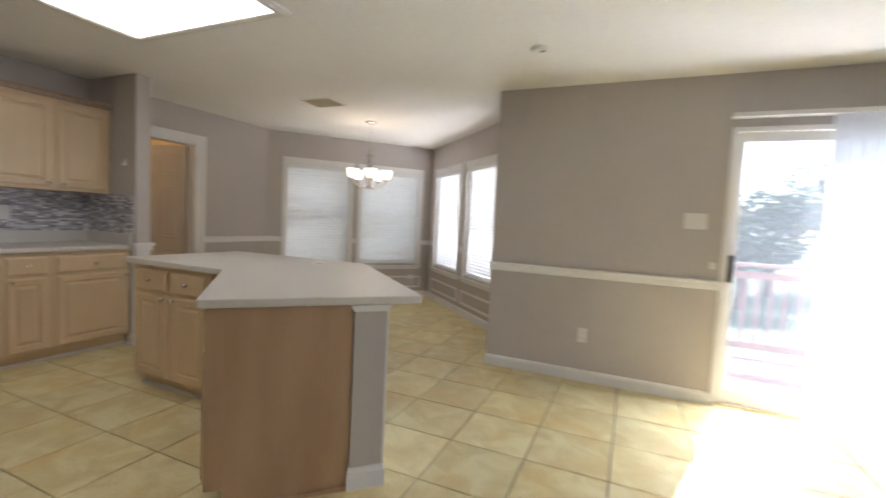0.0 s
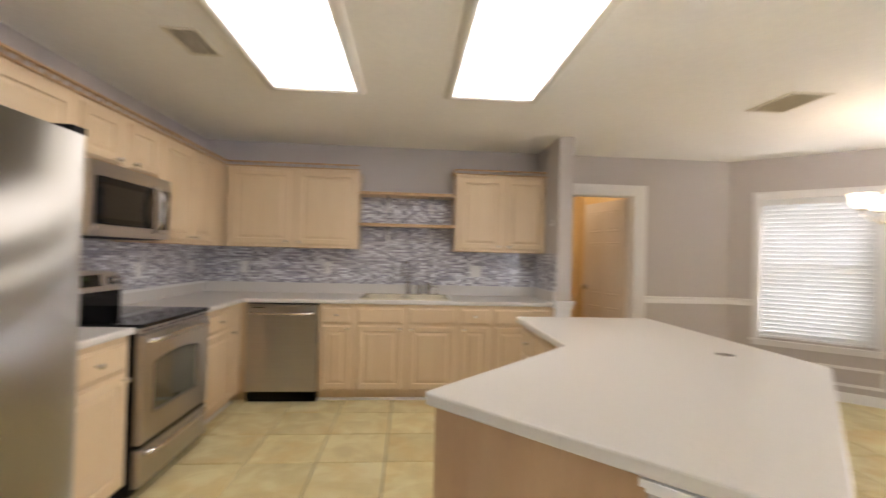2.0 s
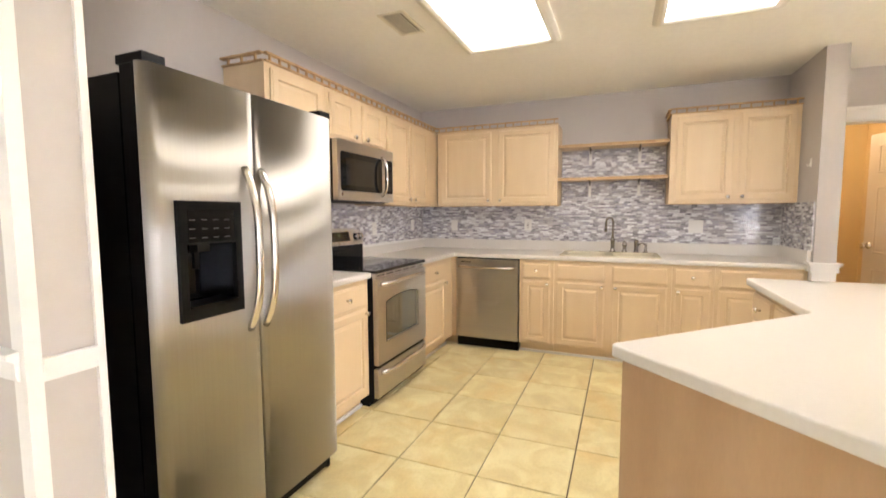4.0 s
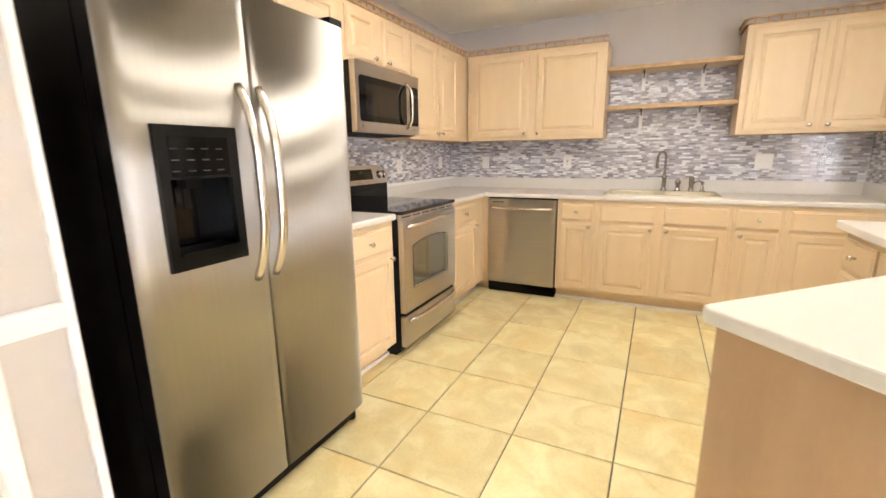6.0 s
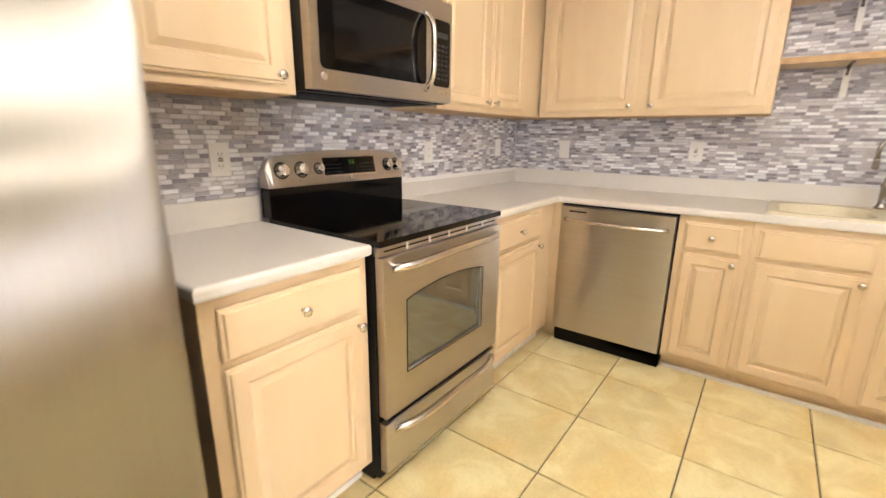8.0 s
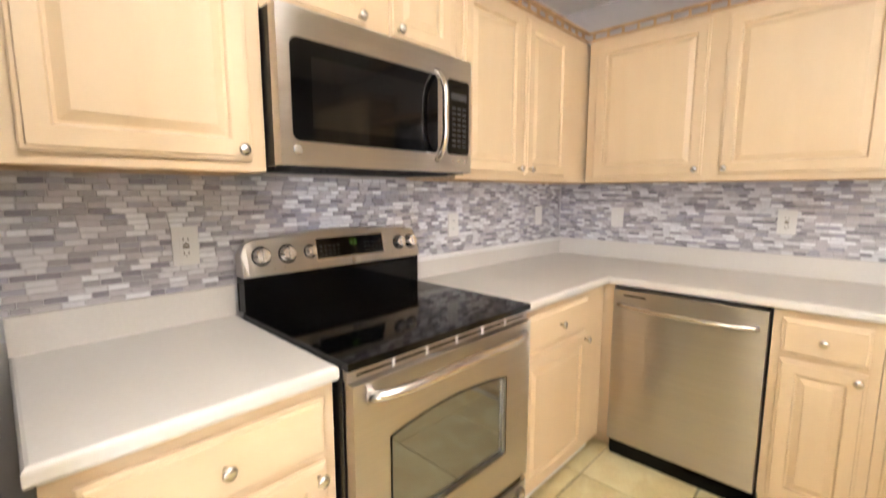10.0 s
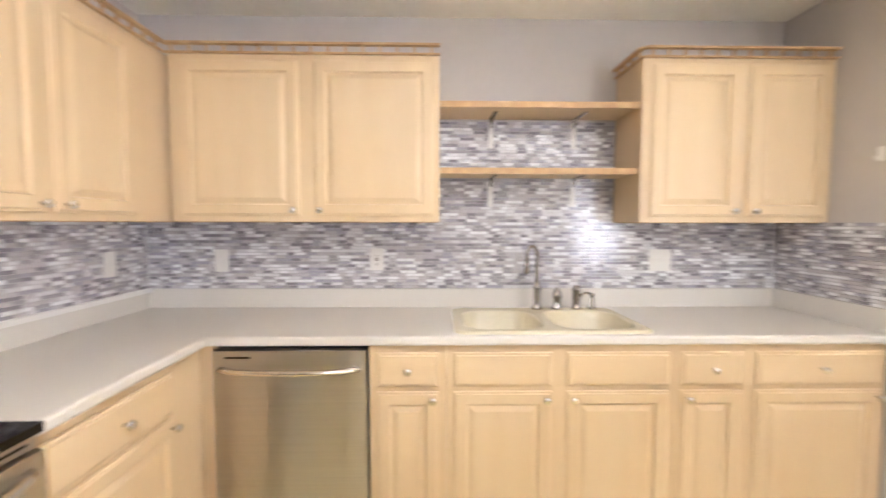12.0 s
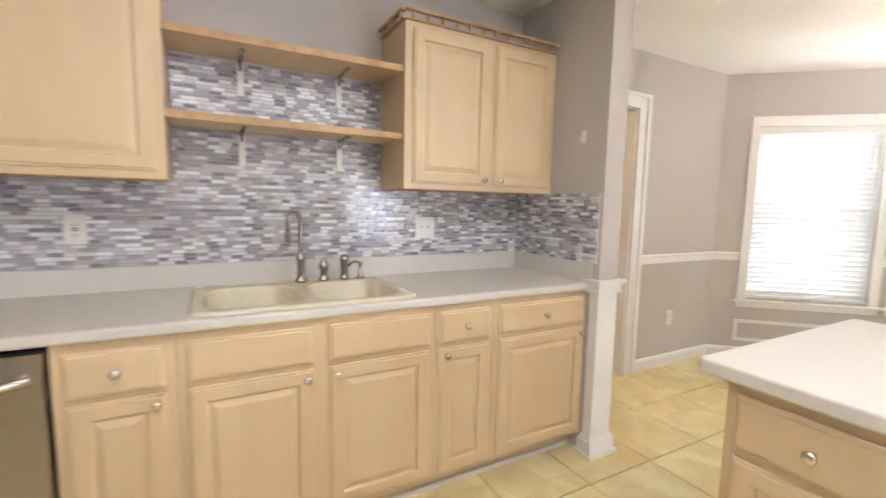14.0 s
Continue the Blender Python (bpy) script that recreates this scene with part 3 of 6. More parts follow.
# ---- windows of the nook ----
def window_unit(name, p, q, s0, s1, z0, z1, open_deg, label):
    """Casing, sill, sashes, glass and a slatted blind in an opening of the wall from p to q."""
    d = Vector((q[0] - p[0], q[1] - p[1]))
    ang = math.degrees(math.atan2(d.y, d.x))
    u = d.normalized()
    w = s1 - s0
    root = thing(name, (p[0] + u.x * s0, p[1] + u.y * s0, z0), ang, label, "window", kind="structure")
    h = z1 - z0
    c = 0.065
    bm = bmesh.new()
    box(bm, -c, 0, 0, 0.018, -0.02, h + c)
    box(bm, w, w + c, 0, 0.018, -0.02, h + c)
    box(bm, 0, w, 0, 0.018, h, h + c)
    box(bm, -c - 0.004, w + c + 0.004, 0, 0.026, h + c, h + c + 0.014)
    bevel(bm, 0.004, 1)
    part("window_casing", bm, TRIM, root)
    part("window_sill", boxes((-c - 0.02, w + c + 0.02, -0.10, 0.045, -0.04, -0.02), (-c, w + c, 0.0, 0.014, -0.085, -0.04), bev=0.004), TRIM, root)
    fr = boxes((0, 0.035, -0.12, -0.06, 0, h), (w - 0.035, w, -0.12, -0.06, 0, h), (0.035, w - 0.035, -0.12, -0.06, 0, 0.045), (0.035, w - 0.035, -0.12, -0.06, h - 0.04, h), (0.035, w - 0.035, -0.115, -0.07, h * 0.5 - 0.02, h * 0.5 + 0.02), bev=0.003)
    frame_ob = part("window_frame", fr, TRIM, root)
    for a, b in ((0.045, h * 0.5 - 0.02), (h * 0.5 + 0.02, h - 0.04)):
        pane = part("pane", boxes((0.035, w - 0.035, -0.094, -0.090, a, b)), GLASS, frame_ob)
        pane.visible_shadow = False
    # blind: head rail, slats, bottom rail, ladder cords
    part("head_rail", boxes((0.005, w - 0.005, -0.055, 0.0, h - 0.05, h - 0.004), (0.0, w, 0.0, 0.008, h - 0.065, h - 0.002), bev=0.003), BLINDM, root, "white valance of the blind")
    sw, pitch, a = 0.048, 0.0425, radians(open_deg)
    n = int((h - 0.075) / pitch) + 1
    bm = bmesh.new()
    prof = [(-sw / 2, 0.0), (-sw / 4, 0.0022), (0, 0.003), (sw / 4, 0.0022), (sw / 2, 0.0)]
    top, bot = [], []
    for x in (0.008, w - 0.008):
        top.append([bm.verts.new((x, yy * math.cos(a) - zz * math.sin(a), yy * math.sin(a) + zz * math.cos(a))) for yy, zz in prof])
        bot.append([bm.verts.new((x, yy * math.cos(a) - (zz - 0.003) * math.sin(a), yy * math.sin(a) + (zz - 0.003) * math.cos(a))) for yy, zz in prof])
    for i in range(4):
        bm.faces.new((top[0][i], top[1][i], top[1][i + 1], top[0][i + 1]))
        bm.faces.new((bot[0][i], bot[0][i + 1], bot[1][i + 1], bot[1][i]))
    for i in (0, 4):
        bm.faces.new((top[0][i], bot[0][i], bot[1][i], top[1][i]))
    bm.faces.new(top[0] + bot[0][::-1])
    bm.faces.new(top[1][::-1] + bot[1])
    first = part("slat", bm, BLINDM, root)
    for i in range(n):
        ob = first if i == 0 else new("slat", first.data)
        ob.parent = root
        ob.matrix_basis = pose(0, -0.030, 0.045 + i * pitch, random.uniform(-0.5, 0.5), 0, 0)
    part("bottom_rail", boxes((0.006, w - 0.006, -0.052, -0.008, 0.004, 0.022), bev=0.004), BLINDM, root)
    cords = bmesh.new()
    for x in (0.14, w / 2, w - 0.14):
        for y in (-0.054, -0.005):
            box(cords, x - 0.001, x + 0.001, y - 0.001, y + 0.001, 0.02, h - 0.05)
    part("ladder_cord", cords, BLINDM, root)
    part("tilt_wand", lathe(bmesh.new(), [(0.004, -0.75), (0.005, -0.70), (0.003, -0.69), (0.003, 0.0)], (0.07, 0.012, h - 0.06), "z", 8), BLINDM, root)
    return root


lbl = "white-cased window with its white slatted blind lowered"
for i, (a, b) in enumerate(WIN_AB):
    window_unit("window_%d" % (i + 1), B, A, AB - b, AB - a, wz0, wz1, 66, lbl)
for i, (a, b) in enumerate(WIN_BC):
    window_unit("window_%d" % (i + 3), C, B, BC - b, BC - a, wz0, wz1, 66, lbl + " and sunlit")


def picture_frame(p, q, s0, s1, z0, z1):
    d = Vector((q[0] - p[0], q[1] - p[1]))
    bm = bmesh.new()
    w = 0.026
    for a, b, c, e in ((s0, s1, z0, z0 + w), (s0, s1, z1 - w, z1), (s0, s0 + w, z0 + w, z1 - w), (s1 - w, s1, z0 + w, z1 - w)):
        box(bm, a, b, 0, 0.014, c, e)
    bevel(bm, 0.004, 1)
    ob = solo("trim", bm, TRIM, (p[0], p[1], 0), math.degrees(math.atan2(d.y, d.x)), "white picture-frame moulding under the window", kind="structure")


for a, b in ((0.21, 1.24), (1.34, 2.40)):
    picture_frame(B, A, AB - b, AB - a, 0.155, 0.345)
for a, b in ((0.22, 1.30), (1.42, 2.42)):
    picture_frame(C, B, BC - b, BC - a, 0.155, 0.345)

# ---- sliding door ----
bm = bmesh.new()
box(bm, SL0 - 0.035, SL0, 4.662, 4.68, 0, SLZ + 0.035)
box(bm, SL1, SL1 + 0.035, 4.662, 4.68, 0, SLZ + 0.035)
box(bm, SL0, SL1, 4.662, 4.68, SLZ, SLZ + 0.035)
bevel(bm, 0.003, 1)
solo("door_casing", bm, TRIM, label="white casing round the sliding door", kind="structure")
slider = thing("sliding_door", (SL0, 4.70, 0), 0, "white-framed sliding glass door to the deck", "door", kind="structure")
W = SL1 - SL0
for k, (a, b, y) in enumerate(((0, W / 2 + 0.03, 0.02), (W / 2 - 0.03, W, 0.065))):
    panel = part("door_panel", boxes((a, a + 0.06, y, y + 0.035, 0.02, SLZ), (b - 0.06, b, y, y + 0.035, 0.02, SLZ), (a + 0.06, b - 0.06, y, y + 0.035, 0.02, 0.12), (a + 0.06, b - 0.06, y, y + 0.035, SLZ - 0.06, SLZ), bev=0.003), TRIM, slider)
    g = part("pane", boxes((a + 0.06, b - 0.06, y + 0.015, y + 0.019, 0.12, SLZ - 0.06)), DUSTY, panel)
    g.visible_shadow = False
part("door_handle", boxes((0.015, 0.045, -0.012, 0.02, 0.93, 1.13), (0.02, 0.04, -0.035, -0.012, 0.95, 1.11), bev=0.006, seg=2), BLACK, slider, "black pull handle")
part("door_track", boxes((0, W, 0.0, 0.12, 0.0, 0.02), bev=0.002), CHROME, slider)


def vertical_blind(x0, x1):
    root = thing("vertical_blind", ((x0 + x1) / 2, 4.58, 0.0), 0, "white fabric vertical blind stacked beside the sliding door", "blind")
    bm = bmesh.new()
    box(bm, x0 - 0.56 - (x0 + x1) / 2, x1 - (x0 + x1) / 2, -0.02, 0.02, 2.105, 2.135)
    box(bm, x0 - 0.54 - (x0 + x1) / 2, x1 - 0.02 - (x0 + x1) / 2, 0.02, 0.10, 2.113, 2.128)
    part("head_rail", bm, TRIM, root)
    n = int((x1 - x0) / 0.065)
    bm = bmesh.new()
    box(bm, -0.044, 0.044, -0.0006, 0.0006, 0.03, 2.105)
    sheet = mat("sheer_vane", (0.85, 0.85, 0.84, 1), 0.8)
    let_light_through(sheet, 0.5, (0.85, 0.86, 0.88, 1))
    first = part("vane", bm, sheet, root)
    for i in range(n):
        ob = first if i == 0 else new("vane", first.data)
        ob.parent = root
        ob.matrix_basis = pose(x0 + 0.04 + i * 0.065 - (x0 + x1) / 2, 0, 0, 0, 0, 32 + random.uniform(-5, 5))
    return root


vertical_blind(5.94, 7.30)

# window added in the unseen living room wall behind the walker
lw = thing("window_5", (EASTX, -1.6, 0.7), 90, "white-framed window added out of view in the living room", "window", kind="structure")
part("window_frame", boxes((0, 2.0, -0.09, -0.04, 0, 0.05), (0, 2.0, -0.09, -0.04, 1.35, 1.4), (0, 0.05, -0.09, -0.04, 0.05, 1.35), (1.95, 2.0, -0.09, -0.04, 0.05, 1.35), (0.98, 1.02, -0.09, -0.04, 0.05, 1.35), bev=0.003), TRIM, lw)
gg = part("pane", boxes((0.05, 1.95, -0.067, -0.063, 0.05, 1.35)), GLASS, lw)
gg.visible_shadow = False


# ---- ceiling fixtures ----
def troffer(x0, x1, y0, y1):
    root = thing("ceiling_light", ((x0 + x1) / 2, (y0 + y1) / 2, H), 0, "lit rectangular fluorescent ceiling light with a cream frame", "ceiling light", "kitchen ceiling lights")
    hx, hy = (x1 - x0) / 2, (y1 - y0) / 2
    bm = bmesh.new()
    loops = []
    for out, z in ((0.062, -0.002), (0.060, -0.016), (0.040, -0.030), (0.020, -0.034), (0.0, -0.026), (-0.004, -0.010)):
        loops.append([bm.verts.new((sx * (hx + out), sy * (hy + out), z)) for sx, sy in ((-1, -1), (1, -1), (1, 1), (-1, 1))])
    for a, b in zip(loops, loops[1:]):
        for i in range(4):
            bm.faces.new((a[i], a[(i + 1) % 4], b[(i + 1) % 4], b[i]))
    part("frame", bm, mat("light_frame_paint", (0.72, 0.68, 0.60, 1), 0.5), root)
    part("diffuser", boxes((-hx, hx, -hy, hy, -0.020, -0.012)), FROST, root, "glowing acrylic diffuser")
    return root


troffer(1.60, 2.82, 1.15, 1.675)
troffer(1.60, 2.83, 2.335, 2.875)


def ceiling_vent(x0, x1, y0, y1, tilt):
    cx, cy = (x0 + x1) / 2, (y0 + y1) / 2
    root = thing("ceiling_vent", (cx, cy, H), 0, "cream louvred metal air vent in the ceiling", "vent", "ceiling vents")
    hx, hy = (x1 - x0) / 2, (y1 - y0) / 2
    part("frame", boxes((-hx, hx, -hy, -hy + 0.022, -0.008, -0.001), (-hx, hx, hy - 0.022, hy, -0.008, -0.001), (-hx, -hx + 0.022, -hy + 0.022, hy - 0.022, -0.008, -0.001), (hx - 0.022, hx, -hy + 0.022, hy - 0.022, -0.008, -0.001), bev=0.002), VENTM, root)
    # closed sheet behind the louvres, coloured as the shaded hollow
    part("backing", boxes((-hx + 0.022, hx - 0.022, -hy + 0.022, hy - 0.022, -0.003, -0.001)), DUCT, root)
    n = 6
    for i in range(n):
        bm = bmesh.new()
        y = -hy + 0.03 + (2 * hy - 0.06) * (i + 0.5) / n
        box(bm, -hx + 0.022, hx - 0.022, y - 0.009, y + 0.009, -0.0105, -0.009)
        m = Matrix.Translation((0, y, -0.01)) @ Matrix.Rotation(radians(tilt), 4, "X") @ Matrix.Translation((0, -y, 0.01))
        bmesh.ops.transform(bm, matrix=m, verts=bm.verts)
        part("louvre", bm, VENTM, root)


ceiling_vent(1.985, 2.29, 0.795, 0.965, -22)
ceiling_vent(1.58, 1.95, 4.49, 4.77, -40)
sd = thing("smoke_detector", (4.15, 3.84, H), 0, "round white smoke detector on the ceiling", "smoke detector")
part("housing", lathe(bmesh.new(), [(0.056, -0.001), (0.057, -0.010), (0.052, -0.020), (0.036, -0.026)], (0, 0, 0), "z", 24), TRIM, sd)
part("test_button", lathe(bmesh.new(), [(0.012, -0.026), (0.012, -0.029), (0.008, -0.030)], (0.02, 0, 0), "z", 12), GREYPRINT, sd)


def chandelier(x, y):
    root = thing("chandelier", (x, y, H), 0, "five-arm satin nickel chandelier with lit frosted glass bowls", "chandelier")
    part("canopy", lathe(bmesh.new(), [(0.065, -0.001), (0.064, -0.010), (0.045, -0.024), (0.012, -0.032)], (0, 0, 0), "z", 24), CHROME, root)
    bm = bmesh.new()
    for i in range(9):
        z = -0.045 - i * 0.036
        pts = [(0.011 * math.cos(a) if i % 2 else 0.0, 0.0 if i % 2 else 0.011 * math.cos(a), z + 0.022 * math.sin(a)) for a in [2 * math.pi * k / 10 for k in range(11)]]
        tube(bm, pts, 0.0014, 6)
    part("chain", bm, CHROME, root)
    part("stem", lathe(bmesh.new(), [(0.006, -0.355), (0.022, -0.365), (0.034, -0.38), (0.036, -0.41), (0.026, -0.44), (0.028, -0.54), (0.038, -0.62), (0.034, -0.68), (0.024, -0.73), (0.030, -0.77), (0.034, -0.79), (0.018, -0.81), (0.006, -0.83)], (0, 0, 0), "z", 20), CHROME, root)
    for k in range(5):
        a = 2 * math.pi * k / 5 + 0.35
        ca, sa = math.cos(a), math.sin(a)
        arm = tube(bmesh.new(), [(r * ca, r * sa, z) for r, z in ((0.015, -0.76), (0.05, -0.80), (0.10, -0.81), (0.155, -0.785), (0.205, -0.74), (0.215, -0.715))], 0.007, 8)
        arm_ob = part("arm", arm, CHROME, root)
        part("cup", lathe(bmesh.new(), [(0.010, -0.722), (0.030, -0.712), (0.032, -0.700), (0.012, -0.695)], (0.215 * ca, 0.215 * sa, 0), "z", 16), CHROME, arm_ob)
        part("shade", lathe(bmesh.new(), [(0.020, -0.698), (0.043, -0.688), (0.060, -0.658), (0.067, -0.615), (0.073, -0.590), (0.069, -0.590), (0.057, -0.652), (0.040, -0.680), (0.018, -0.692)], (0.215 * ca, 0.215 * sa, 0), "z", 24), SHADEM, arm_ob, "lit frosted glass bowl")
    return root


chandelier(1.774, 5.496)

# ---- kitchen cabinets ----
KNOB = [(0.006, 0.0), (0.006, 0.012), (0.013, 0.017), (0.0155, 0.023), (0.013, 0.028), (0.004, 0.030)]
DOOR_PROFILE = ((0.003, -0.0005), (0.003, 0.003), (0.0, 0.005), (0.0, 0.011), (0.003, 0.0135), (0.009, 0.0140), (0.0115, 0.019), (0.050, 0.019), (0.053, 0.016), (0.0555, 0.0075), (0.062, 0.0070), (0.084, 0.0165))
DRAWER_PROFILE = ((0.003, -0.0005), (0.003, 0.003), (0.0, 0.005), (0.0, 0.010), (0.004, 0.0125), (0.010, 0.0130), (0.013, 0.019))


def cab_front(root, kind, x0, x1, z0, z1, y, knob=None):
    """A door or drawer front on a cabinet's face, with its knob at (x, z)."""
    bm = ringed(bmesh.new(), x0, x1, z0, z1, y, DOOR_PROFILE if kind == "door" else DRAWER_PROFILE)
    ob = part(kind if kind == "door" else "drawer_front", bm, WOOD if kind == "door" else WOOD_H, root)
    if knob:
        part("knob", lathe(bmesh.new(), KNOB, (knob[0], y + 0.019, knob[1]), "y", 14), CHROME, ob, "round satin nickel knob")
    return ob


def base_cabinet(loc, rz, w, fronts, label, depth=0.61, toe=True, name="base_cabinet"):
    """fronts: (kind, x0, x1, z0, z1, knob)."""
    root = thing(name, loc, rz, label, "kitchen cabinet", "base cabinets")
    if toe:
        part("carcass", boxes((0.0, w, 0.01, depth, 0.095, 0.70)), WOOD, root)
        part("face_rail", boxes((0.0, w, depth - 0.02, depth, 0.70, 0.875)), WOOD, root)
        for x in (0.0, w - 0.018):
            part("side_panel", boxes((x, x + 0.018, 0.01, depth - 0.02, 0.70, 0.875)), WOOD, root)
        part("toe_kick", boxes((0.0, w, 0.01, depth - 0.07, 0.0, 0.095)), WOOD_H, root)
        part("shoe_moulding", boxes((0.0, w, depth - 0.0695, depth - 0.056, 0.0, 0.022), bev=0.004), TRIM, root, "white shoe moulding along the toe kick")
    else:
        part("carcass", boxes((0.0, w, 0.01, depth, 0.0, 0.875)), WOOD, root)
    for f in fronts:
        cab_front(root, *f[:5], depth, f[5] if len(f) > 5 else None)
    return root


def wall_cabinet(loc, rz, w, z0, z1, fronts, label, depth=0.305):
    root = thing("wall_cabinet", loc, rz, label, "kitchen cabinet", "wall cabinets")
    part("carcass", boxes((0.0, w, 0.004, depth, z0, z1), bev=0.0015), WOOD, root)
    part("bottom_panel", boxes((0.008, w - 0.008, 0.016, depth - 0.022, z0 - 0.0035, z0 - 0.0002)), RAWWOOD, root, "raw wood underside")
    for f in fronts:
        cab_front(root, *f[:5], depth, f[5] if len(f) > 5 else None)
    return root


DZ0, DZ1, RZ0, RZ1 = 0.115, 0.685, 0.705, 0.845
pale = "pale maple base cabinet "


def sink_side(y0, y1, fronts, label):
    """A base cabinet on the sink wall between y0 and y1; fronts are (kind, ya, yb, z0, z1, knob y, knob z)."""
    conv = []
    for k, a, b, za, zb, *kn in fronts:
        conv.append((k, y1 - b, y1 - a, za, zb, (y1 - kn[0], kn[1]) if kn else None))
    return base_cabinet((0, y1, 0), -90, y1 - y0, conv, label)


sink_side(1.275, 1.585, [("drawer", 1.305, 1.555, RZ0, RZ1, 1.43, 0.775), ("door", 1.305, 1.555, DZ0, DZ1, 1.53, 0.655)], pale + "with narrow drawer and door beside the dishwasher")
sink_side(1.587, 2.525, [("drawer", 1.615, 2.015, RZ0, RZ1), ("drawer", 2.075, 2.495, RZ0, RZ1), ("door", 1.615, 2.015, DZ0, DZ1, 1.99, 0.655), ("door", 2.075, 2.495, DZ0, DZ1, 2.10, 0.655)], "pale maple sink base cabinet with two doors and false drawers")
sink_side(2.527, 2.825, [("drawer", 2.545, 2.800, RZ0, RZ1, 2.672, 0.775), ("door", 2.545, 2.800, DZ0, DZ1, 2.57, 0.655)], pale + "with a narrow door under a drawer")
sink_side(2.827, RET, [("drawer", 2.855, 3.385, RZ0, RZ1, 3.12, 0.775), ("door", 2.855, 3.385, DZ0, DZ1, 3.36, 0.655)], pale + "with a wide door against the short wall")

base_cabinet((2.150, 0, 0), 0, 0.520, [("drawer", 0.030, 0.480, RZ0, RZ1, (0.255, 0.775)), ("door", 0.030, 0.480, DZ0, DZ1, (0.055, 0.655))], pale + "between the refrigerator and the range")
base_cabinet((0.635, 0, 0), 0, 0.742, [("drawer", 0.195, 0.710, RZ0, RZ1, (0.452, 0.775)), ("door", 0.195, 0.710, DZ0, DZ1, (0.225, 0.655))], pale + "in the corner beside the range")
corner = thing("corner_filler", (0, 0, 0), 0, "pale maple corner filler between range side and dishwasher", "kitchen cabinet")
part("carcass", boxes((0.02, 0.61, 0.01, 0.61, 0.095, 0.875), (0.02, 0.612, 0.611, 0.655, 0.095, 0.875)), WOOD, corner)
part("toe_kick", boxes((0.02, 0.54, 0.01, 0.54, 0.0, 0.095), (0.02, 0.54, 0.54, 0.655, 0.0, 0.095)), WOOD_H, corner)

pale = "pale maple wall cabinet "
wall_cabinet((0, 1.56, 0), -90, 1.235 - 0.003, 1.372, 2.130, [("door", 1.56 - 0.915, 1.56 - 0.375, 1.398, 2.105, (1.56 - 0.890, 1.425)), ("door", 1.56 - 1.535, 1.56 - 0.985, 1.398, 2.105, (1.56 - 1.010, 1.425))], pale + "with two raised-panel doors on the sink wall")
wall_cabinet((0, RET, 0), -90, RET - 2.505, 1.372, 2.130, [("door", RET - 2.965, RET - 2.545, 1.398, 2.105, (RET - 2.935, 1.425)), ("door", RET - 3.385, RET - 3.005, 1.398, 2.105, (RET - 3.035, 1.425))], pale + "with two doors beside the open shelves")
wall_cabinet((0.0, 0, 0), 0, 1.383, 1.372, 2.130, [("door", 0.530, 0.905, 1.398, 2.105, (0.880, 1.425)), ("door", 0.945, 1.350, 1.398, 2.105, (0.970, 1.425))], pale + "with two doors in the corner")
wall_cabinet((1.385, 0, 0), 0, 0.760, 1.798, 2.130, [("door", 0.035, 0.330, 1.825, 2.105, (0.300, 1.85)), ("door", 0.425, 0.725, 1.825, 2.105, (0.455, 1.85))], pale + "with two small doors above the microwave")
wall_cabinet((2.147, 0, 0), 0, 0.523, 1.372, 2.130, [("door", 0.040, 0.485, 1.398, 2.105, (0.070, 1.425))], pale + "with one door beside the refrigerator")


# the unfinished crown strip along the cabinet tops
def crown(name, p, q, label, ends=()):
    """Cleat, small spaced blocks and a thin cap on the cabinet tops; the room on the left of p to q."""
    d = Vector((q[0] - p[0], q[1] - p[1]))
    L = d.length
    root = thing(name, (p[0], p[1], 2.1305), math.degrees(math.atan2(d.y, d.x)), label, "cabinet trim", "cabinet crown strips")
    part("cap", boxes((0, L, -0.004, 0.022, 0.038, 0.048), bev=0.0015), RAWWOOD, root, "raw wooden cap strip")
    part("foot_strip", boxes((0, L, -0.004, 0.014, 0.0, 0.007)), RAWWOOD, root, "raw wooden foot strip")
    n = max(2, int(L / 0.075))
    first = part("spacer", boxes((-0.005, 0.005, 0.0, 0.012, 0.007, 0.038)), RAWWOOD, root)
    for i in range(n):
        ob = first if i == 0 else new("spacer", first.data)
        ob.parent = root
        ob.location = ((i + 0.5) * L / n, 0, 0)


crown("crown_strip", (0.31, 1.562), (0.31, 0.312), "raw wooden crown strip along the cabinet tops")
crown("crown_strip", (0.31, RET), (0.31, 2.503), "raw wooden crown strip on the cabinet beside the shelves")
crown("crown_strip", (0.312, 2.503), (0.006, 2.503), "short raw wooden crown strip returning to the wall")
crown("crown_strip", (0.335, 0.31), (2.672, 0.31), "long raw wooden crown strip over the range side")
crown("crown_strip", (2.672, 0.305), (2.672, 0.006), "short raw wooden crown strip over the cabinet's end")


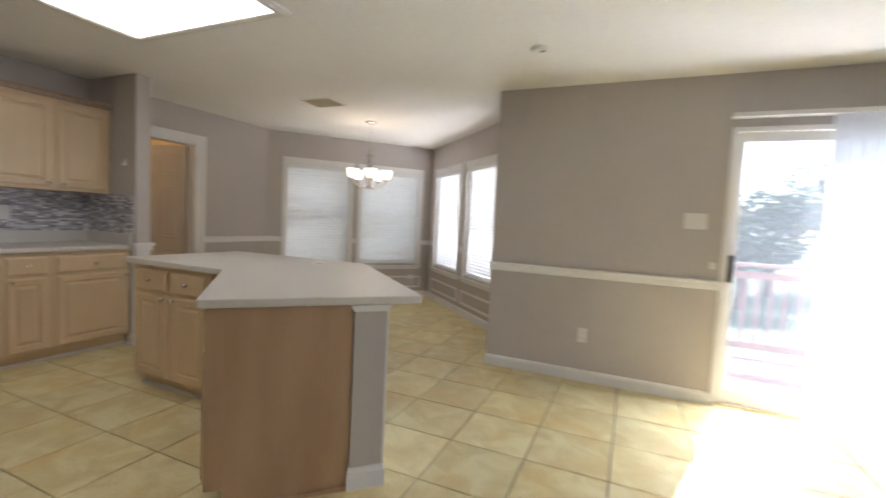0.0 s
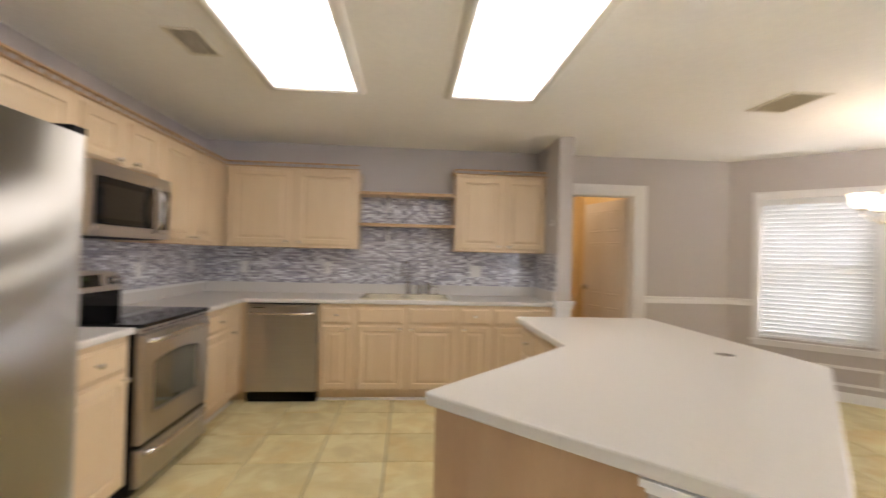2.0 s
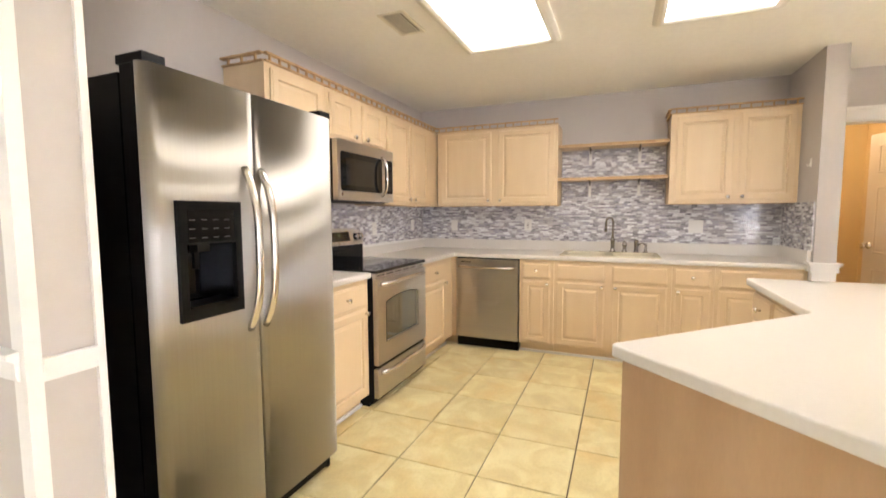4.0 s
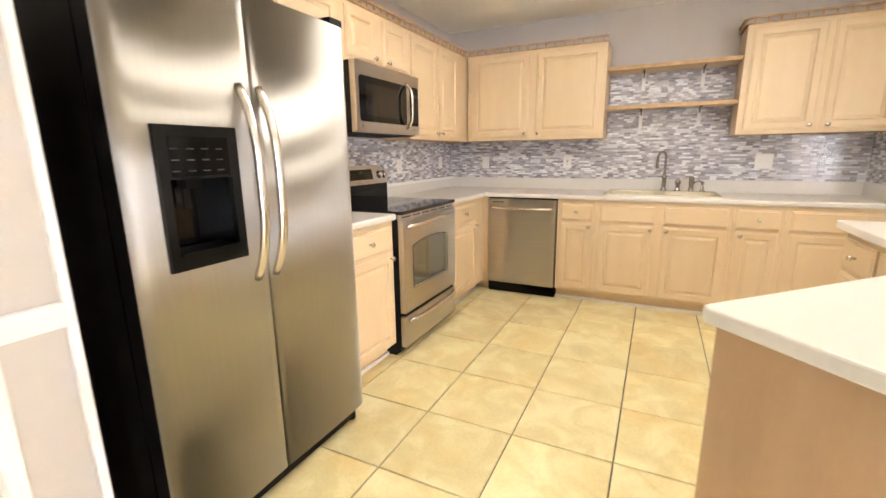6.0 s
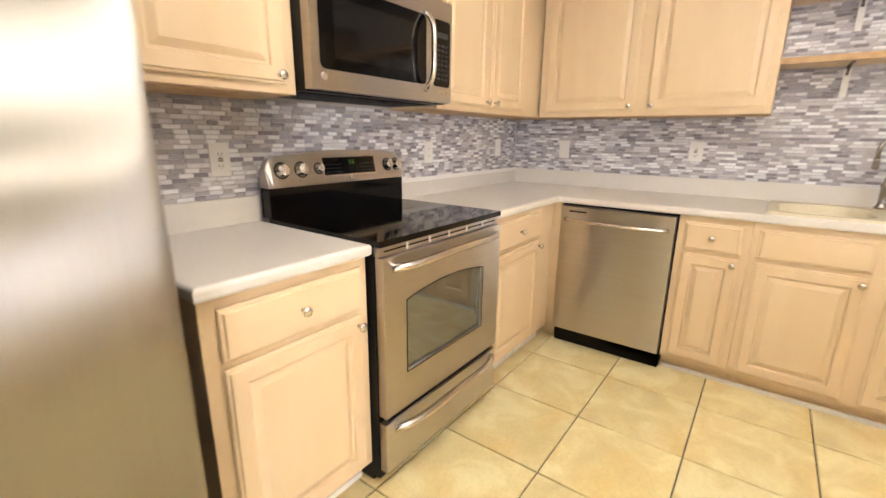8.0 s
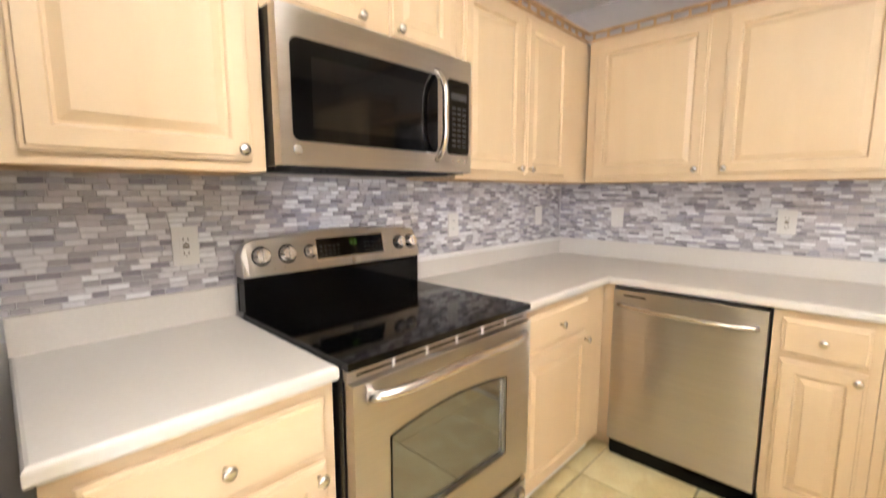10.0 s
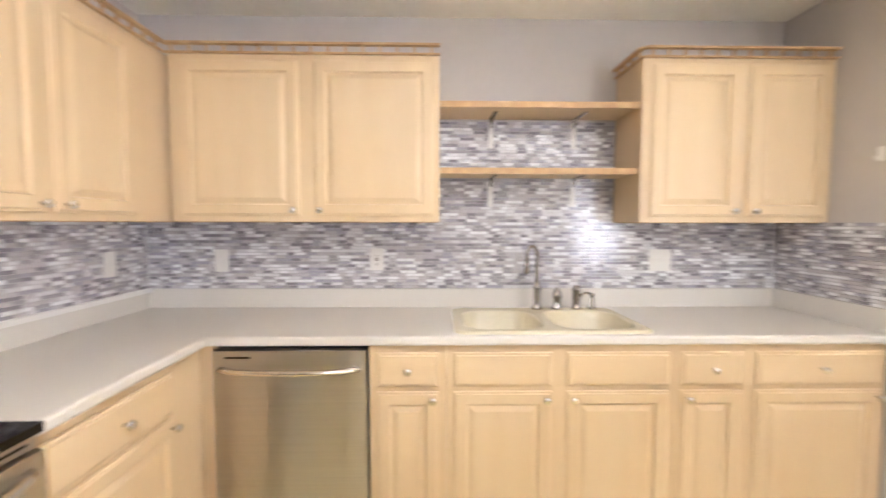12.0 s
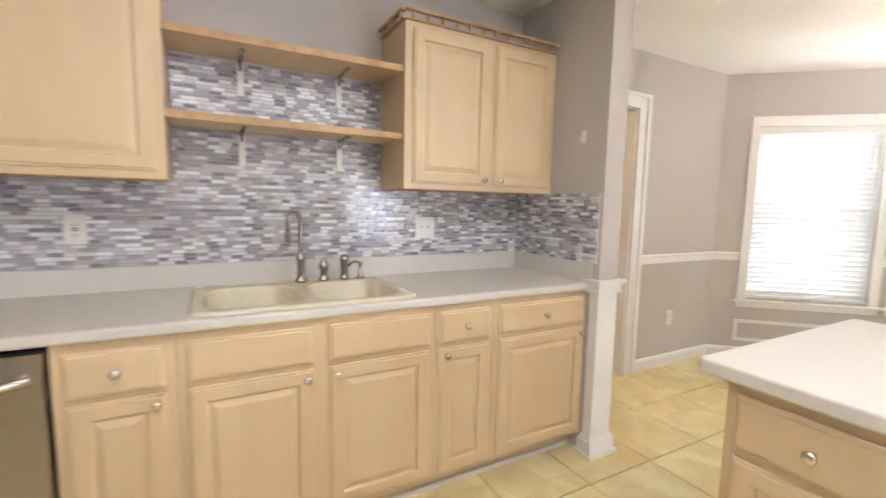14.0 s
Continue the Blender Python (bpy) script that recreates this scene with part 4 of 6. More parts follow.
# ---- worktops ----
def slab(xs, ys, solid, z0, z1, bev=0.011, seg=3):
    """A flat slab over the cells (i, j) of the grid for which solid(i, j) holds."""
    bm = bmesh.new()
    vt, vb = {}, {}

    def v(store, i, j, z):
        if (i, j) not in store:
            store[i, j] = bm.verts.new((xs[i], ys[j], z))
        return store[i, j]
    for i in range(len(xs) - 1):
        for j in range(len(ys) - 1):
            if not solid(i, j):
                continue
            bm.faces.new((v(vt, i, j, z1), v(vt, i + 1, j, z1), v(vt, i + 1, j + 1, z1), v(vt, i, j + 1, z1)))
            bm.faces.new((v(vb, i, j + 1, z0), v(vb, i + 1, j + 1, z0), v(vb, i + 1, j, z0), v(vb, i, j, z0)))
            for di, dj, e in ((-1, 0, ((i, j + 1), (i, j))), (1, 0, ((i + 1, j), (i + 1, j + 1))), (0, -1, ((i, j), (i + 1, j))), (0, 1, ((i + 1, j + 1), (i, j + 1)))):
                a, b = i + di, j + dj
                if not (0 <= a < len(xs) - 1 and 0 <= b < len(ys) - 1 and solid(a, b)):
                    (a0, a1), (b0, b1) = e
                    bm.faces.new((v(vb, a0, a1, z0), v(vb, b0, b1, z0), v(vt, b0, b1, z1), v(vt, a0, a1, z1)))
    bmesh.ops.recalc_face_normals(bm, faces=bm.faces)
    bevel(bm, bev, seg, lambda e: abs(e.verts[0].co.z - e.verts[1].co.z) < 1e-5)
    return bm


CT0, CT1 = 0.877, 0.915
SX0, SX1, SY0, SY1 = 0.135, 0.575, 1.655, 2.415
xs, ys = (0.002, SX0, SX1, 0.640, 1.380), (0.002, 0.640, SY0, SY1, RET - 0.002)
top = thing("worktop", (0, 0, 0), 0, "pale speckled laminate worktop with rolled edge along the sink wall", "worktop", "worktops")
part("top", slab(xs, ys, lambda i, j: (j == 0 or i < 3) and not (i == 1 and j == 2), CT0, CT1), LAMINATE, top)
part("upstand", boxes((0.002, 0.024, 0.024, RET - 0.024, CT1, 1.014), (0.002, 1.380, 0.002, 0.024, CT1, 1.014), (0.002, 0.650, RET - 0.024, RET - 0.002, CT1, 1.014), bev=0.003), LAMINATE, top)
part("loose_strip", boxes((0.03, 1.36, 0.0245, 0.046, 1.000, 1.021), bev=0.002), TRIM, top, "cream caulked strip on the upstand")
top = thing("worktop", (0, 0, 0), 0, "short pale laminate worktop between refrigerator and range", "worktop", "worktops")
part("top", slab((2.148, 2.685), (0.002, 0.640), lambda i, j: True, CT0, CT1), LAMINATE, top)
part("upstand", boxes((2.148, 2.685, 0.002, 0.024, CT1, 1.014), bev=0.003), LAMINATE, top)

# ---- sink and taps ----
sink = thing("kitchen_sink", ((SX0 + SX1) / 2, (SY0 + SY1) / 2, CT1), 0, "cream composite double-bowl drop-in sink", "sink")


def bowl_sink():
    bm = bmesh.new()
    hx, hy = 0.255, 0.415

    def rounded(x0, x1, y0, y1, r, z, n=5):
        pts = []
        for cx, cy, a0 in ((x1 - r, y1 - r, 0), (x0 + r, y1 - r, 90), (x0 + r, y0 + r, 180), (x1 - r, y0 + r, 270)):
            for k in range(n):
                a = radians(a0 + 90 * k / (n - 1))
                pts.append(bm.verts.new((cx + r * math.cos(a), cy + r * math.sin(a), z)))
        return pts

    def bridge(a, b):
        for i in range(len(a)):
            j = (i + 1) % len(a)
            f = bm.faces.new((a[i], a[j], b[j], b[i]))
            f.smooth = True
    o0 = rounded(-hx, hx, -hy, hy, 0.05, 0.0005)
    o1 = rounded(-hx + 0.003, hx - 0.003, -hy + 0.003, hy - 0.003, 0.048, 0.009)
    o2 = rounded(-hx + 0.014, hx - 0.014, -hy + 0.014, hy - 0.014, 0.045, 0.013)
    bridge(o0, o1)
    bridge(o1, o2)
    holes = []
    for y0, y1 in ((-hy + 0.04, 0.0 - 0.022), (0.022, hy - 0.04)):
        r0 = rounded(-hx + 0.085, hx - 0.035, y0, y1, 0.105, 0.013)
        r1 = rounded(-hx + 0.093, hx - 0.043, y0 + 0.008, y1 - 0.008, 0.10, 0.004)
        r2 = rounded(-hx + 0.105, hx - 0.055, y0 + 0.02, y1 - 0.02, 0.09, -0.15)
        r3 = rounded(-hx + 0.135, hx - 0.085, y0 + 0.05, y1 - 0.05, 0.07, -0.175)
        bridge(r0, r1)
        bridge(r1, r2)
        bridge(r2, r3)
        bm.faces.new(r3)
        holes.append(r0)
    edges = []
    for loop in (o2, *holes):
        for i in range(len(loop)):
            e = bm.edges.get((loop[i], loop[(i + 1) % len(loop)]))
            edges.append(e)
    bmesh.ops.triangle_fill(bm, edges=edges, use_beauty=True, normal=(0, 0, 1))
    return bm


part("basin", bowl_sink(), SINKM, sink)
for y in (-0.20, 0.20):
    part("drain", lathe(bmesh.new(), [(0.042, -0.1745), (0.040, -0.170), (0.028, -0.1715), (0.004, -0.172)], (0.025, y, 0), "z", 20), CHROME, sink, "steel drain")


def tap_set():
    root = thing("kitchen_tap", (0.145, 2.06, CT1 + 0.013), -55, "brushed steel gooseneck tap", "tap")
    part("base", lathe(bmesh.new(), [(0.027, 0.0), (0.027, 0.008), (0.020, 0.016), (0.017, 0.030), (0.0175, 0.098), (0.021, 0.104), (0.021, 0.112), (0.014, 0.124), (0.0115, 0.150)], (0, 0, 0), "z", 18), TAPM, root)
    pts = [(0, 0, 0.06), (0, 0, 0.20), (0.0, 0, 0.278)]
    for k in range(1, 9):
        a = math.pi * k / 8
        pts.append((0.037 - 0.037 * math.cos(a), 0, 0.278 + 0.044 * math.sin(a)))
    pts += [(0.075, 0, 0.235)]
    part("spout", tube(bmesh.new(), pts, 0.0095, 12), TAPM, root)
    part("nozzle", lathe(bmesh.new(), [(0.0105, 0.240), (0.013, 0.228), (0.0135, 0.192), (0.011, 0.187)], (0.075, 0, 0), "z", 14), TAPM, root)
    for nm, cat, y, prof, lever in (("tap_handle", "tap handle", 2.165, [(0.026, 0), (0.026, 0.007), (0.017, 0.015), (0.016, 0.045), (0.023, 0.055), (0.022, 0.070), (0.015, 0.085), (0.008, 0.092), (0.009, 0.098), (0.003, 0.102)], False),
                                    ("side_spray", "side spray", 2.265, [(0.024, 0), (0.023, 0.008), (0.018, 0.014), (0.016, 0.030), (0.020, 0.055), (0.020, 0.085), (0.023, 0.092), (0.016, 0.105), (0.008, 0.112)], False),
                                    ("soap_dispenser", "soap dispenser", 2.345, [(0.022, 0), (0.021, 0.007), (0.013, 0.012), (0.012, 0.040), (0.009, 0.044), (0.008, 0.058), (0.013, 0.062), (0.012, 0.072), (0.005, 0.075)], True)):
        r = thing(nm, (0.145, y, CT1 + 0.013), -80 if lever else 0, "small brushed steel %s beside the tap" % cat, cat)
        part("body", lathe(bmesh.new(), [(a, h * 1.08) for a, h in prof], (0, 0, 0), "z", 16), TAPM, r)
        if lever:
            part("lever", tube(bmesh.new(), [(0, 0, 0.074), (0.025, 0, 0.084), (0.045, 0, 0.082), (0.063, 0, 0.066)], 0.006, 8), TAPM, r)


tap_set()

# ---- dishwasher ----
dw = thing("dishwasher", (0, 1.272, 0), -90, "stainless steel dishwasher with a black toe plate", "dishwasher")
part("body", boxes((0.004, 0.612, 0.03, 0.60, 0.02, 0.872)), BLACK, dw)
part("door", boxes((0.006, 0.606, 0.602, 0.648, 0.105, 0.862), bev=0.006, seg=3), STEEL, dw)
part("toe_plate", boxes((0.004, 0.608, 0.56, 0.60, 0.004, 0.10), bev=0.002), BLACK, dw, "black toe plate")
part("vent", boxes((0.46, 0.56, 0.6485, 0.650, 0.832, 0.840), bev=0.0005), BLACK, dw)
pts = [(x, 0.650 + 0.038 * (1 - ((x - 0.306) / 0.275) ** 4) + 0.012 * (1 - ((x - 0.306) / 0.275) ** 2), 0.790) for x in np.linspace(0.035, 0.577, 17)]
part("handle", tube(bmesh.new(), pts, 0.0165, 12, 0.7), CHROME, dw, "bowed steel bar handle")

# ---- range ----
rg = thing("range_cooker", (1.385, 0.0, 0), 0, "freestanding stainless steel electric range with a black glass cooktop", "range")
RW = 0.760
part("body", boxes((0.003, RW - 0.003, 0.03, 0.64, 0.03, 0.905), bev=0.003), BLACK, rg, "black enamelled side panels")
part("cooktop", boxes((0.0, RW, 0.075, 0.672, 0.905, 0.926), bev=0.005, seg=2), BLACKGLOSS, rg, "black glass cooktop")
burn = mat("burner_print", (0.07, 0.07, 0.07, 1), 0.12)
for bx, by, r in ((0.20, 0.50, 0.105), (0.56, 0.50, 0.085), (0.20, 0.24, 0.075), (0.56, 0.24, 0.105)):
    bm = bmesh.new()
    for rr in (r, r * 0.62):
        a = [bm.verts.new((bx + rr * math.cos(t), by + rr * math.sin(t), 0.9264)) for t in [2 * math.pi * k / 40 for k in range(40)]]
        b = [bm.verts.new((bx + (rr - 0.002) * math.cos(t), by + (rr - 0.002) * math.sin(t), 0.9264)) for t in [2 * math.pi * k / 40 for k in range(40)]]
        for k in range(40):
            bm.faces.new((a[k], a[(k + 1) % 40], b[(k + 1) % 40], b[k]))
    part("burner_ring", bm, burn, rg, "grey printed burner ring")


def backguard():
    """The raised control panel: a black foot, a leaning steel face with a gently arched top."""
    bm = bmesh.new()
    n = 40
    front, back, lowf, lowb = [], [], [], []
    for i in range(n + 1):
        u = i / n
        x = 0.0 + RW * u
        rim = min(u, 1 - u) * RW
        crown_z = 1.156 + 0.026 * (1 - (2 * u - 1) ** 2)
        if rim < 0.04:
            crown_z -= 0.04 - math.sqrt(0.04 ** 2 - (0.04 - rim) ** 2)
        lowf.append(bm.verts.new((x, 0.098, 1.043)))
        front.append(bm.verts.new((x, 0.070, crown_z)))
        back.append(bm.verts.new((x, 0.032, crown_z - 0.004)))
        lowb.append(bm.verts.new((x, 0.030, 1.043)))
    for i in range(n):
        bm.faces.new((lowf[i], lowf[i + 1], front[i + 1], front[i]))
        bm.faces.new((front[i], front[i + 1], back[i + 1], back[i]))
        bm.faces.new((back[i], back[i + 1], lowb[i + 1], lowb[i]))
        bm.faces.new((lowf[i + 1], lowf[i], lowb[i], lowb[i + 1]))
    bm.faces.new((lowf[0], front[0], back[0], lowb[0]))
    bm.faces.new((front[n], lowf[n], lowb[n], back[n]))
    bmesh.ops.recalc_face_normals(bm, faces=bm.faces)
    bevel(bm, 0.004, 2)
    return bm


part("backguard", backguard(), STEEL, rg)
part("backguard_foot", boxes((0.004, RW - 0.004, 0.028, 0.086, 0.926, 1.043), bev=0.004), BLACKGLOSS, rg)
LEAN = math.degrees(math.atan2(0.028, 0.125))


def on_guard(x, z):
    """A point on the leaning face."""
    return (x, 0.098 - 0.028 * (z - 1.043) / 0.125, z)


def guard_part(name, bm, m, parent, at, label=""):
    rot = Matrix.Translation(at) @ Matrix.Rotation(radians(LEAN), 4, "X")
    bmesh.ops.transform(bm, matrix=rot, verts=bm.verts)
    return part(name, bm, m, parent, label)


display = guard_part("display", boxes((-0.148, 0.148, 0.0, 0.004, -0.038, 0.036), bev=0.003), BLACKGLOSS, rg, on_guard(0.345, 1.115), "black glass control display")
guard_part("bezel", boxes((-0.154, 0.154, -0.001, 0.002, -0.044, 0.042), bev=0.002), CHROME, display, on_guard(0.345, 1.115))
dig = bmesh.new()
for x in (-0.022, -0.004):
    for a, b, c, d in ((0, 0.010, 0.0185, 0.020), (0, 0.010, 0.009, 0.0105), (0, 0.010, 0.0, 0.0015), (0, 0.0015, 0.0015, 0.0185), (0.0085, 0.010, 0.0015, 0.0185)):
        box(dig, x + a, x + b, 0.0042, 0.0046, c, d)
guard_part("clock_digits", dig, GREENLED, display, on_guard(0.345, 1.118), "green lit clock digits")
bars = bmesh.new()
for i in range(5):
    for sx in (-1, 1):
        for z in (-0.028, -0.012, 0.004):
            box(bars, sx * (0.055 + i * 0.018), sx * (0.066 + i * 0.018), 0.0042, 0.0045, z, z + 0.003)
guard_part("print", bars, GREYPRINT, display, on_guard(0.345, 1.115), "small grey button markings")
bg = guard_part("badge", lathe(bmesh.new(), [(0.011, 0.0), (0.011, 0.002), (0.009, 0.003)], (0, 0, 0), "y", 16), CHROME, rg, on_guard(0.345, 1.060), "small round silver badge")
for x, r in ((0.048, 0.024), (0.110, 0.024), (0.520, 0.018), (0.605, 0.026), (0.695, 0.026)):
    kb = guard_part("control_knob", lathe(bmesh.new(), [(r + 0.004, 0.0), (r + 0.003, 0.004), (r, 0.007), (r * 0.93, 0.022), (r * 0.8, 0.025)], (0, 0, 0), "y", 22), CHROME, rg, on_guard(x, 1.108), "round silver control knob")
    guard_part("skirt", lathe(bmesh.new(), [(r + 0.007, 0.0), (r + 0.007, 0.003), (r + 0.001, 0.0035)], (0, 0, 0), "y", 22), BLACK, kb, on_guard(x, 1.108), "dark knob skirt")
    guard_part("grip", boxes((-0.004, 0.004, 0.024, 0.031, -r * 0.85, r * 0.85), bev=0.0015), CHROME, kb, on_guard(x, 1.108))
lamps = bmesh.new()
for x in (0.150, 0.655, 0.62):
    lathe(lamps, [(0.002, 0.0), (0.002, 0.001)], (x - 0.4, 0, 0), "y", 8)
guard_part("indicator", lamps, BLACK, rg, on_guard(0.4, 1.065))

door_y = 0.648
part("door_top_vent", boxes((0.006, RW - 0.006, 0.62, door_y + 0.012, 0.872, 0.903), bev=0.002), STEEL, rg)
part("vent_slot", boxes((0.03, RW - 0.03, door_y + 0.0125, door_y + 0.0135, 0.884, 0.890)), BLACK, rg, "thin dark vent slot above the oven door")
for i in range(5):
    x = 0.14 + i * 0.12
    part("vent_clip", boxes((x - 0.0035, x + 0.0035, door_y + 0.0137, door_y + 0.018, 0.876, 0.898), bev=0.001), OUTLETM, rg, "small bright steel clip")


def oven_door():
    bm = bmesh.new()
    n = 14
    x0, x1, z0, z1 = 0.008, RW - 0.008, 0.290, 0.868
    wx0, wx1, wz0, wzs, wzt = 0.150, 0.640, 0.430, 0.700, 0.728
    outer = [(x0, z0), (x1, z0), (x1, z1), (x0, z1)]
    inner = [(wx0, wz0), (wx1, wz0), (wx1, wzs)]
    for i in range(1, n):
        u = i / n
        inner.append((wx1 + (wx0 - wx1) * u, wzs + (wzt - wzs) * math.sin(math.pi * u) ** 0.8))
    inner.append((wx0, wzs))

    def loop(pts, y):
        return [bm.verts.new((x, y, z)) for x, z in pts]
    of, ob_ = loop(outer, door_y + 0.030), loop(outer, door_y - 0.006)
    inf, inb = loop(inner, door_y + 0.030), loop(inner, door_y + 0.016)
    for a, b in ((of, ob_), (inb, inf)):
        for i in range(len(a)):
            j = (i + 1) % len(a)
            bm.faces.new((a[i], a[j], b[j], b[i]))
    bm.faces.new(ob_)
    edges = [bm.edges.get((l[i], l[(i + 1) % len(l)])) for l in (of, inf) for i in range(len(l))]
    bmesh.ops.triangle_fill(bm, edges=edges, use_beauty=True, normal=(0, 1, 0))
    bmesh.ops.recalc_face_normals(bm, faces=bm.faces)
    return bm, inner


bm, inner = oven_door()
od = part("oven_door", bm, STEEL, rg)
bm = bmesh.new()
f = bm.faces.new([bm.verts.new((x, door_y + 0.018, z)) for x, z in inner])
bmesh.ops.triangulate(bm, faces=[f])
part("oven_window", bm, DARKGLASS, od, "dark reflective oven window")
bm = bmesh.new()
cx, cz = 0.392, 0.56
for sgn, d in ((1, 0.0),):
    a = [bm.verts.new((x, door_y + 0.0315, z)) for x, z in inner]
    b = [bm.verts.new((cx + (x - cx) * 1.02, door_y + 0.0315, cz + (z - cz) * 1.025)) for x, z in inner]
    c = [bm.verts.new((cx + (x - cx) * 1.02, door_y + 0.030, cz + (z - cz) * 1.025)) for x, z in inner]
    for i in range(len(inner)):
        j = (i + 1) % len(inner)
        bm.faces.new((a[i], a[j], b[j], b[i]))
        bm.faces.new((b[i], b[j], c[j], c[i]))
part("window_rim", bm, BLACK, od)
for nm, z, parent, dz in (("oven_handle", 0.830, od, 0.0), ("drawer_handle", 0.235, None, 0.0)):
    pts = [(x, door_y + 0.030 + 0.045 * (1 - abs((x - 0.38) / 0.335) ** 5), z + 0.010 * (1 - ((x - 0.38) / 0.335) ** 2)) for x in np.linspace(0.045, 0.715, 19)]
    part(nm, tube(bmesh.new(), pts, 0.0165, 12, 0.85), CHROME, parent or rg, "bowed steel bar handle")
part("warming_drawer", boxes((0.008, RW - 0.008, door_y - 0.006, door_y + 0.026, 0.065, 0.262), bev=0.006, seg=2), STEEL, rg)
part("drawer_lip", boxes((0.03, RW - 0.03, door_y - 0.002, door_y + 0.018, 0.263, 0.286), bev=0.003), BLACK, rg)
part("plinth", boxes((0.01, RW - 0.01, 0.06, 0.60, 0.0, 0.03)), BLACK, rg)

# ---- microwave ----
def rounded_panel(x0, x1, y0, y1, z0, z1, r, n=5):
    """An upright plate from y0 to y1 with rounded corners."""
    bm = bmesh.new()
    pts = []
    for cx, cz, a0 in ((x1 - r, z1 - r, 0), (x0 + r, z1 - r, 90), (x0 + r, z0 + r, 180), (x1 - r, z0 + r, 270)):
        for k in range(n):
            a = radians(a0 + 90 * k / (n - 1))
            pts.append((cx + r * math.cos(a), cz + r * math.sin(a)))
    lo = [bm.verts.new((x, y0, z)) for x, z in pts]
    hi = [bm.verts.new((x, y1, z)) for x, z in pts]
    bm.faces.new(lo)
    bm.faces.new(hi[::-1])
    for i in range(len(pts)):
        j = (i + 1) % len(pts)
        bm.faces.new((lo[i], hi[i], hi[j], lo[j]))
    return bm


mw = thing("microwave", (1.390, 0.0, 1.385), 0, "over-the-range stainless steel microwave with a dark window", "microwave")
MW, MH = 0.752, 0.410
part("body", boxes((0.0, MW, 0.008, 0.352, 0.0, MH), bev=0.004), BLACK, mw, "black metal casing")
bm = boxes((0.172, MW + 0.002, 0.353, 0.392, 0.004, MH - 0.002), bev=0.010, seg=3)
dr = part("door", bm, STEEL, mw, "brushed steel door")
part("control_column", boxes((-0.002, 0.170, 0.353, 0.390, 0.004, MH - 0.002), bev=0.008, seg=3), STEEL, mw, "brushed steel control column")
part("door_glass", rounded_panel(0.180, MW - 0.032, 0.3915, 0.3945, 0.068, MH - 0.078, 0.022), BLACKGLOSS, dr, "black glass door panel")
part("viewing_window", boxes((0.235, MW - 0.090, 0.3945, 0.3955, 0.105, MH - 0.120), bev=0.0003), DIMGLASS, dr, "dark viewing window")
keypad = part("keypad", rounded_panel(0.014, 0.128, 0.390, 0.3925, 0.068, MH - 0.078, 0.014), BLACKGLOSS, mw, "black keypad")
kb = bmesh.new()
for r in range(8):
    for c in range(3):
        x, z = 0.030 + c * 0.028, 0.095 + r * 0.019
        box(kb, x, x + 0.020, 0.3926, 0.3930, z, z + 0.009)
box(kb, 0.028, 0.112, 0.3926, 0.3930, 0.262, 0.285)
part("keys", kb, GREYPRINT, keypad, "rows of small grey keys")
pts = [(0.186 + 0.010 * math.sin(math.pi * u), 0.392 + 0.055 * (1 - abs(2 * u - 1) ** 4), 0.045 + (MH - 0.110) * u) for u in np.linspace(0, 1, 19)]
part("handle", tube(bmesh.new(), pts, 0.011, 10), CHROME, dr, "bowed vertical steel handle")
part("badge", lathe(bmesh.new(), [(0.014, 0.0), (0.014, 0.002), (0.011, 0.0035)], (MW - 0.045, 0.392, 0.045), "y", 18), CHROME, dr, "small round silver badge")
for i in range(3):
    part("button", lathe(bmesh.new(), [(0.006, 0.0), (0.006, 0.002), (0.004, 0.003)], (0.035 + i * 0.032, 0.390, 0.045), "y", 10), CHROME, mw)
part("vent_grille", boxes(*[(0.03, MW - 0.03, 0.04 + i * 0.03, 0.055 + i * 0.03, -0.004, -0.0005) for i in range(9)]), BLACK, mw)

# ---- refrigerator ----
FX0, FX1, FS = 2.775, 3.675, 3.262
fr = thing("refrigerator", (FX0, 0.0, 0), 0, "side-by-side stainless steel refrigerator with black sides and an ice dispenser", "refrigerator")
FW, SPLIT = FX1 - FX0, FS - FX0
part("body", boxes((0.004, FW - 0.004, 0.05, 0.700, 0.03, 1.730), bev=0.004), BLACK, fr, "black textured casing")


